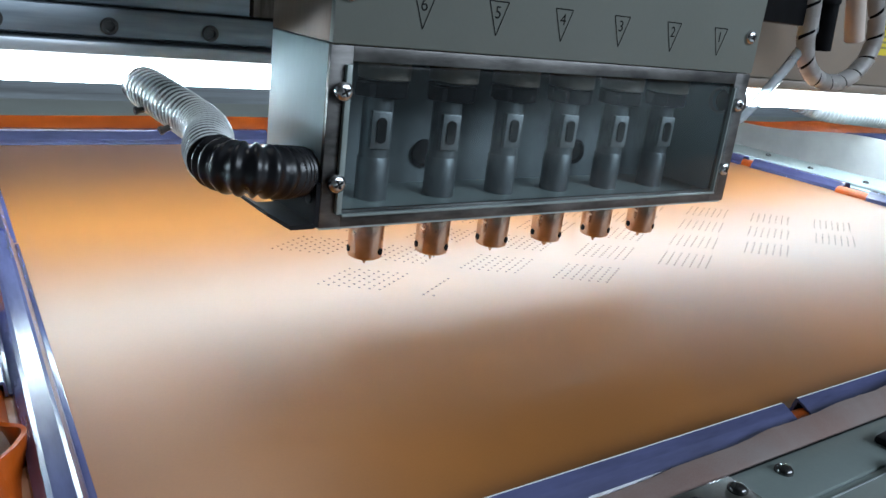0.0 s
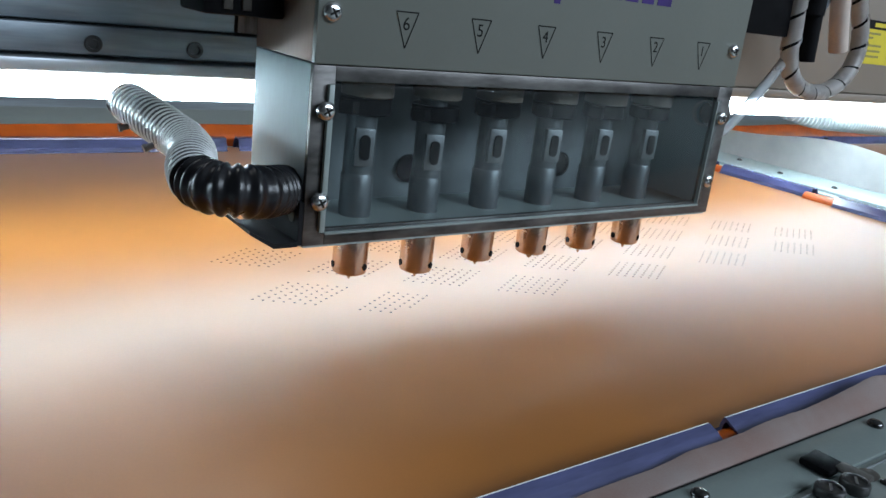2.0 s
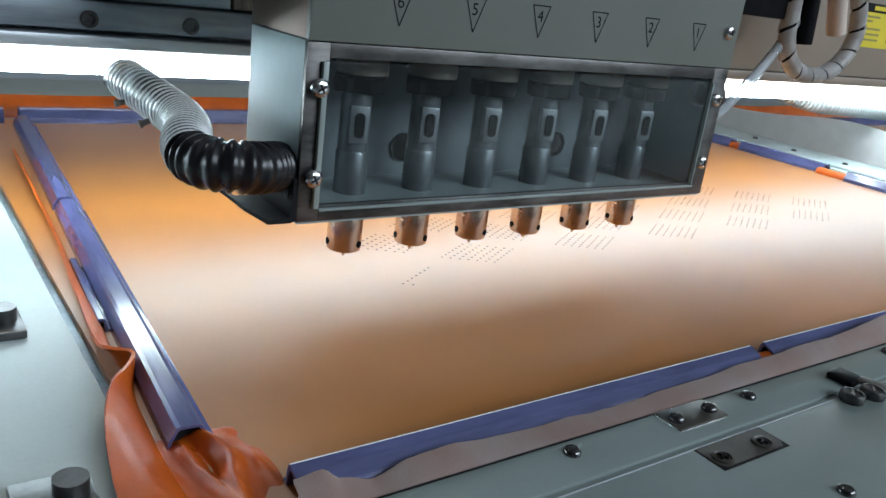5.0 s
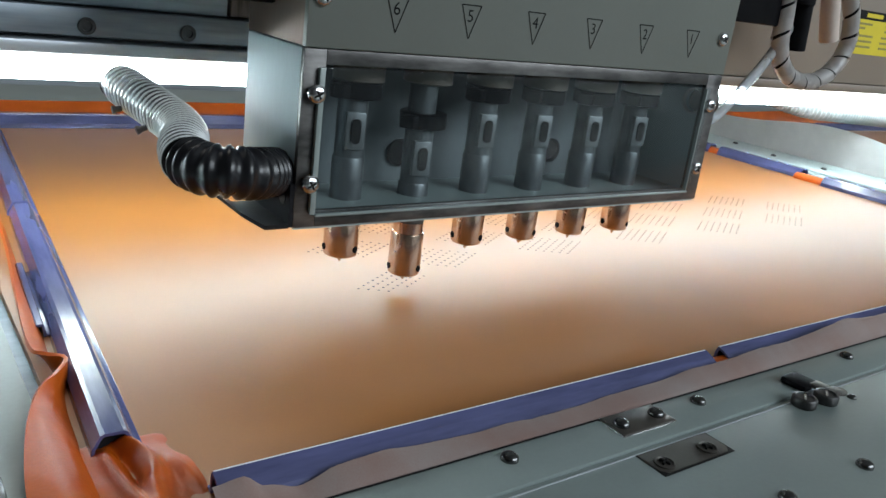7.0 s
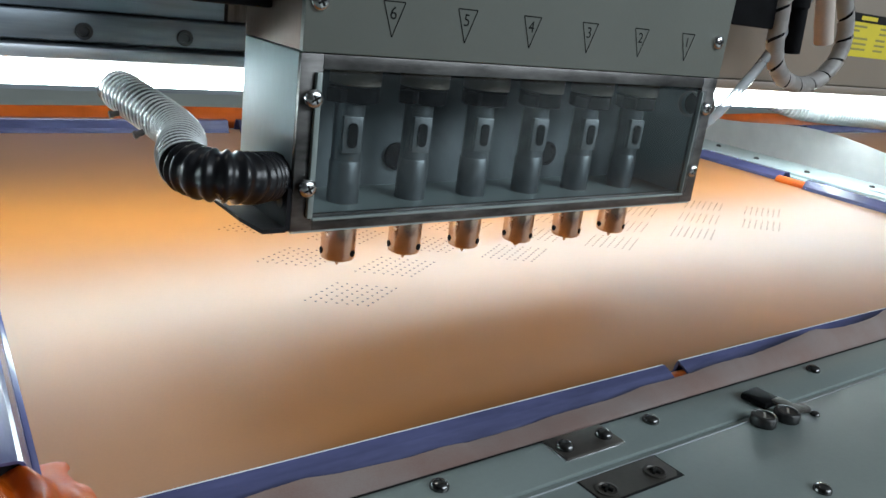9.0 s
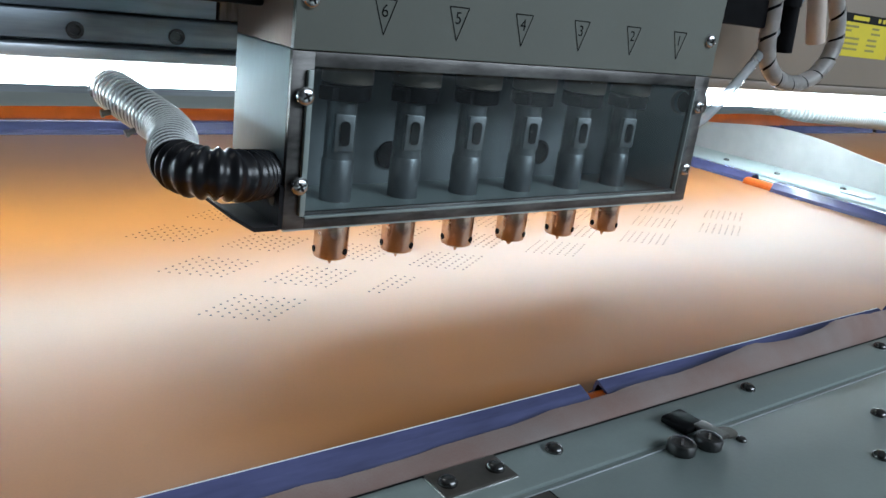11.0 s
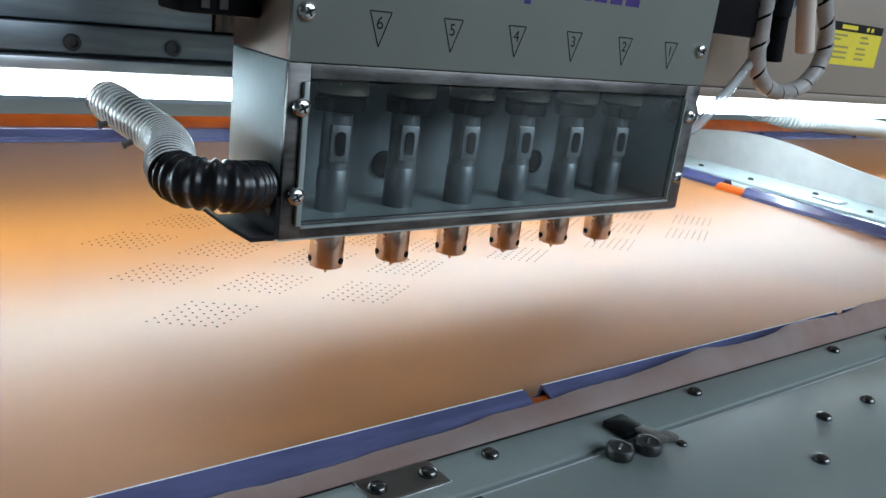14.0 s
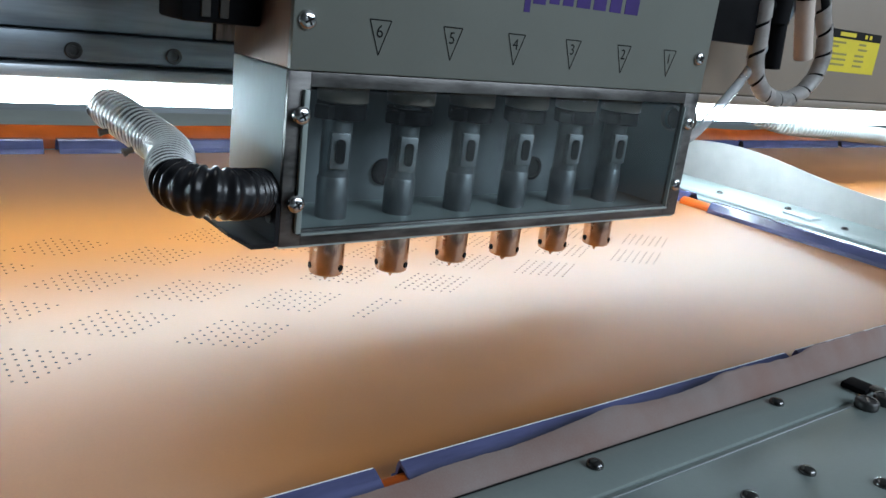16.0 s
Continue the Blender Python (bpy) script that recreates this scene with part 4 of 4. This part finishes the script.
def lit_rib_mesh(half):
    """One pale rib ring round the z axis; its colour stands for tube light on the crest."""
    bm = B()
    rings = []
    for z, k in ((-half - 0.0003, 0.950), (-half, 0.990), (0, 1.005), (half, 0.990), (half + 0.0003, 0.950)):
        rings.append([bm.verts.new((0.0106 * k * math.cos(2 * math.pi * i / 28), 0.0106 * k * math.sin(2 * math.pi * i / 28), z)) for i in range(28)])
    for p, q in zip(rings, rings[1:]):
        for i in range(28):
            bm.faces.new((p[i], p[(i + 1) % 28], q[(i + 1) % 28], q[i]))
    ob = part("rib", bm, "hose_lit", None)
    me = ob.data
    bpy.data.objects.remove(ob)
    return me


# tube light on the ribs is put into their pale colour
THIN_LIT_RIB, WIDE_LIT_RIB = lit_rib_mesh(0.00015), lit_rib_mesh(0.00055)
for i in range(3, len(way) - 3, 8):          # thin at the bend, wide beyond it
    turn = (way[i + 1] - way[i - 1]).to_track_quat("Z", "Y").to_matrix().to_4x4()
    share("rib", THIN_LIT_RIB if i < 56 else WIDE_LIT_RIB, HOSE, Matrix.Translation(way[i]) @ turn)
bm = B()
sweep(bm, [q - HOSE.location for q in spline([(-0.0413, 0.1218, 0.0895), (-0.0448, 0.1290, 0.0890), (-0.0475, 0.1340, 0.0888)], 0.003)], lambda i: max(0.0035, 0.0088 - 0.0009 * i), 20)
part("hose_adaptor", bm, "strip_in", HOSE, "dark tapered hose adaptor")
for p, d in (((-0.0450, 0.070, 0.0800), (-0.003, 0, -0.0012)), ((-0.0465, 0.107, 0.0815), (-0.003, 0, -0.0006))):
    bm = B()
    rod(bm, p, tuple(Vector(p) + Vector(d)), 0.0015, seg=16)
    rod(bm, tuple(Vector(p) + Vector(d)), tuple(Vector(p) + Vector(d) * 1.5), 0.0021, seg=6)
    bmesh.ops.transform(bm, matrix=Matrix.Translation(-HOSE.location), verts=bm.verts)
    part("clip_screw", bm, "dark_steel", HOSE)
hose("extraction_hose", [(0.6832, 0.2564, 0.0913), (0.7442, 0.2209, 0.0752), (0.7942, 0.2009, 0.073), (0.9052, 0.1965, 0.068), (1.0384, 0.1954, 0.0602), (1.2382, 0.1954, 0.0558)], 0.0113, 0.0051, "ribbed extraction hose of the neighbouring head, coloured grey as lit by the tube", "hose_lit_grey")

# ---- cables beside the head ----
bracket = thing("valve_block", "black valve block on the head's far side", "valve", at=(0.352, 0.06, 0.19))
bm = B()
box(bm, -0.028, 0.052, -0.012, 0.015, -0.0300, 0.05, 0.0015)
part("body", bm, "black", bracket)
bm = B()
box(bm, 0.0, 0.03, -0.0125, -0.0119, 0.004, 0.014)
part("label_plate", bm, "ledge", bracket, "pale printed plate")
bm = B()
rod(bm, (0.073, -0.012, -0.045), (0.066, -0.012, 0.02), 0.0066)
rod(bm, (0.066, -0.012, -0.012), (0.064, -0.012, 0.03), 0.0092)
rod(bm, (0.048, -0.006, 0.0), (0.066, -0.012, 0.0), 0.006)
part("connector", bm, "black", bracket, "black cable connector")

LOOP = [(0.392, 0.048, 0.215), (0.398, 0.048, 0.190), (0.4005, 0.048, 0.168), (0.4035, 0.048, 0.146), (0.417, 0.048, 0.1295), (0.440, 0.049, 0.1225), (0.465, 0.050, 0.1235),
        (0.487, 0.051, 0.1330), (0.5010, 0.052, 0.1500), (0.5010, 0.053, 0.170), (0.492, 0.054, 0.188), (0.478, 0.055, 0.215)]
bundle = thing("cable_bundle", "cable loop in pale spiral wrapping", "cable", at=LOOP[0])
way = [q - Vector(LOOP[0]) for q in spline(LOOP, 0.0012)]
bm = B()
sweep(bm, way, 0.0052, 18)
part("cable_core", bm, "black", bundle, "black cables inside the wrapping")
bm = B()
ax = axes_along(way)
pitch, band, turns = 17, 15, 24
verts = []
step = 2 * math.pi / turns
count = int((len(way) - band - 2) / pitch * turns)
for i in range(count + 1):
    base, a = i * pitch / turns, i * step
    line = []
    for j in range(4):
        f = base + band * j / 3
        k = int(f)
        q = way[k].lerp(way[k + 1], f - k)
        u, v = ax[k]
        line.append(bm.verts.new(q + (u * math.cos(a) + v * math.sin(a)) * (0.0062 + 0.0005 * j / 3)))
    verts.append(line)
for a, b in zip(verts, verts[1:]):
    for j in range(3):
        bm.faces.new((a[j], b[j], b[j + 1], a[j + 1]))
bmesh.ops.solidify(bm, geom=bm.faces[:], thickness=0.0008)
part("spiral_wrap", bm, "wrap", bundle, "pale plastic spiral wrapping")

cream = thing("cream_cable", "cream cable hanging inside the cable loop", "cable", at=(0.455, 0.052, 0.155))
bm = B()
sweep(bm, spline([(0.018, 0, 0.0), (0.010, 0, 0.020), (0.002, 0, 0.045), (-0.004, 0, 0.07)], 0.004), 0.0072, 18)
part("sheath", bm, "cable", cream)
bm = B()
rod(bm, (0.0020, 0, 0.0450), (0.0008, 0, 0.0480), 0.0079)
part("cable_tie", bm, "black", cream)

blue = thing("pneumatic_tube", "blue-grey pneumatic tube rising behind the cable loop", "tube", at=(0.428, 0.062, 0.150))
bm = B()
sweep(bm, spline([(0, 0, 0), (0.010, 0, 0.018), (0.022, 0, 0.036), (0.032, 0, 0.056), (0.038, 0, 0.080)], 0.004), 0.0055, 18)
part("sheath", bm, "tube_blue", blue)

air = thing("air_tube", "clear plastic air tube to the head", "tube", at=(0.350, 0.05, 0.09))
bm = B()
sweep(bm, spline([(-0.07, -0.005, -0.02), (-0.02, 0, -0.004), (0.0, 0, 0.004), (0.025, 0, 0.026), (0.048, 0, 0.050), (0.075, 0.004, 0.08), (0.10, 0.01, 0.12)], 0.003), 0.0036, 16)
part("wall", bm, "air_tube", air)

# ---- machine body below ----
base = thing("machine_body", "pale painted steel machine cabinet under the table", "machine", at=(0.7, 0.2, -0.85))
bm = B()
box(bm, -1.5, 1.5, -0.85, 0.9, 0, 0.815, 0.01)
part("cabinet", bm, "body", base)
for x in (-1.45, 1.45):
    bm = B()
    box(bm, x - 0.05, x + 0.05, -0.05, 0.12, 0.815, 1.27, 0.004)
    part("gantry_post", bm, "body", base)


# ---- motion of things ----
def stroke(i):
    """How far the working punch is down at the i-th thirtieth of a second, 0 to 1."""
    t = i / 30
    fixed = {0.0: 0.05, 0.5: 0.1, 1.0: 1, 1.5: 0.1, 2.0: 0.15, 2.5: 1, 3.0: 0, 3.5: 0, 4.0: 0, 6.5: 0, 7.0: 0.72, 7.5: 0.9, 8.0: 0.85, 8.5: 0, 9.0: 0,
             11.5: 0.72, 12.0: 0.05, 12.5: 0.9, 13.0: 0.6, 13.5: 0, 14.0: 0, 14.5: 0, 15.0: 0.9, 15.5: 0.5, 16.0: 0.1}
    if i % 15 == 0 and t in fixed:
        return fixed[t]
    if not any(t0 <= t <= t0 + 7 * ROW_TIME for _, _, t0 in PUNCHED):
        return 0.0
    return max(0.0, math.cos(2 * math.pi * (i - 3) / 2.25))


def motions():
    for ob, rest in RIDING:
        walk(ob, [(t, Matrix.Translation((dx, dy, 0)) @ rest) for t, dx, dy in TRAVEL])
    up = WORKING.matrix_basis.copy()
    walk(WORKING, [(i / 30, Matrix.Translation((0, 0, -0.0198 * stroke(i))) @ up) for i in range(481)])
    for ob, x, y, when in HOLES:
        on, off = Matrix.Translation((x, y, 0)), Matrix.Translation((x, y, -0.002))
        if when < 0.04:
            walk(ob, [(0, on), (16, on)])
        else:
            walk(ob, [(0, off), (when - 0.034, off), (when, on), (16, on)])


motions()
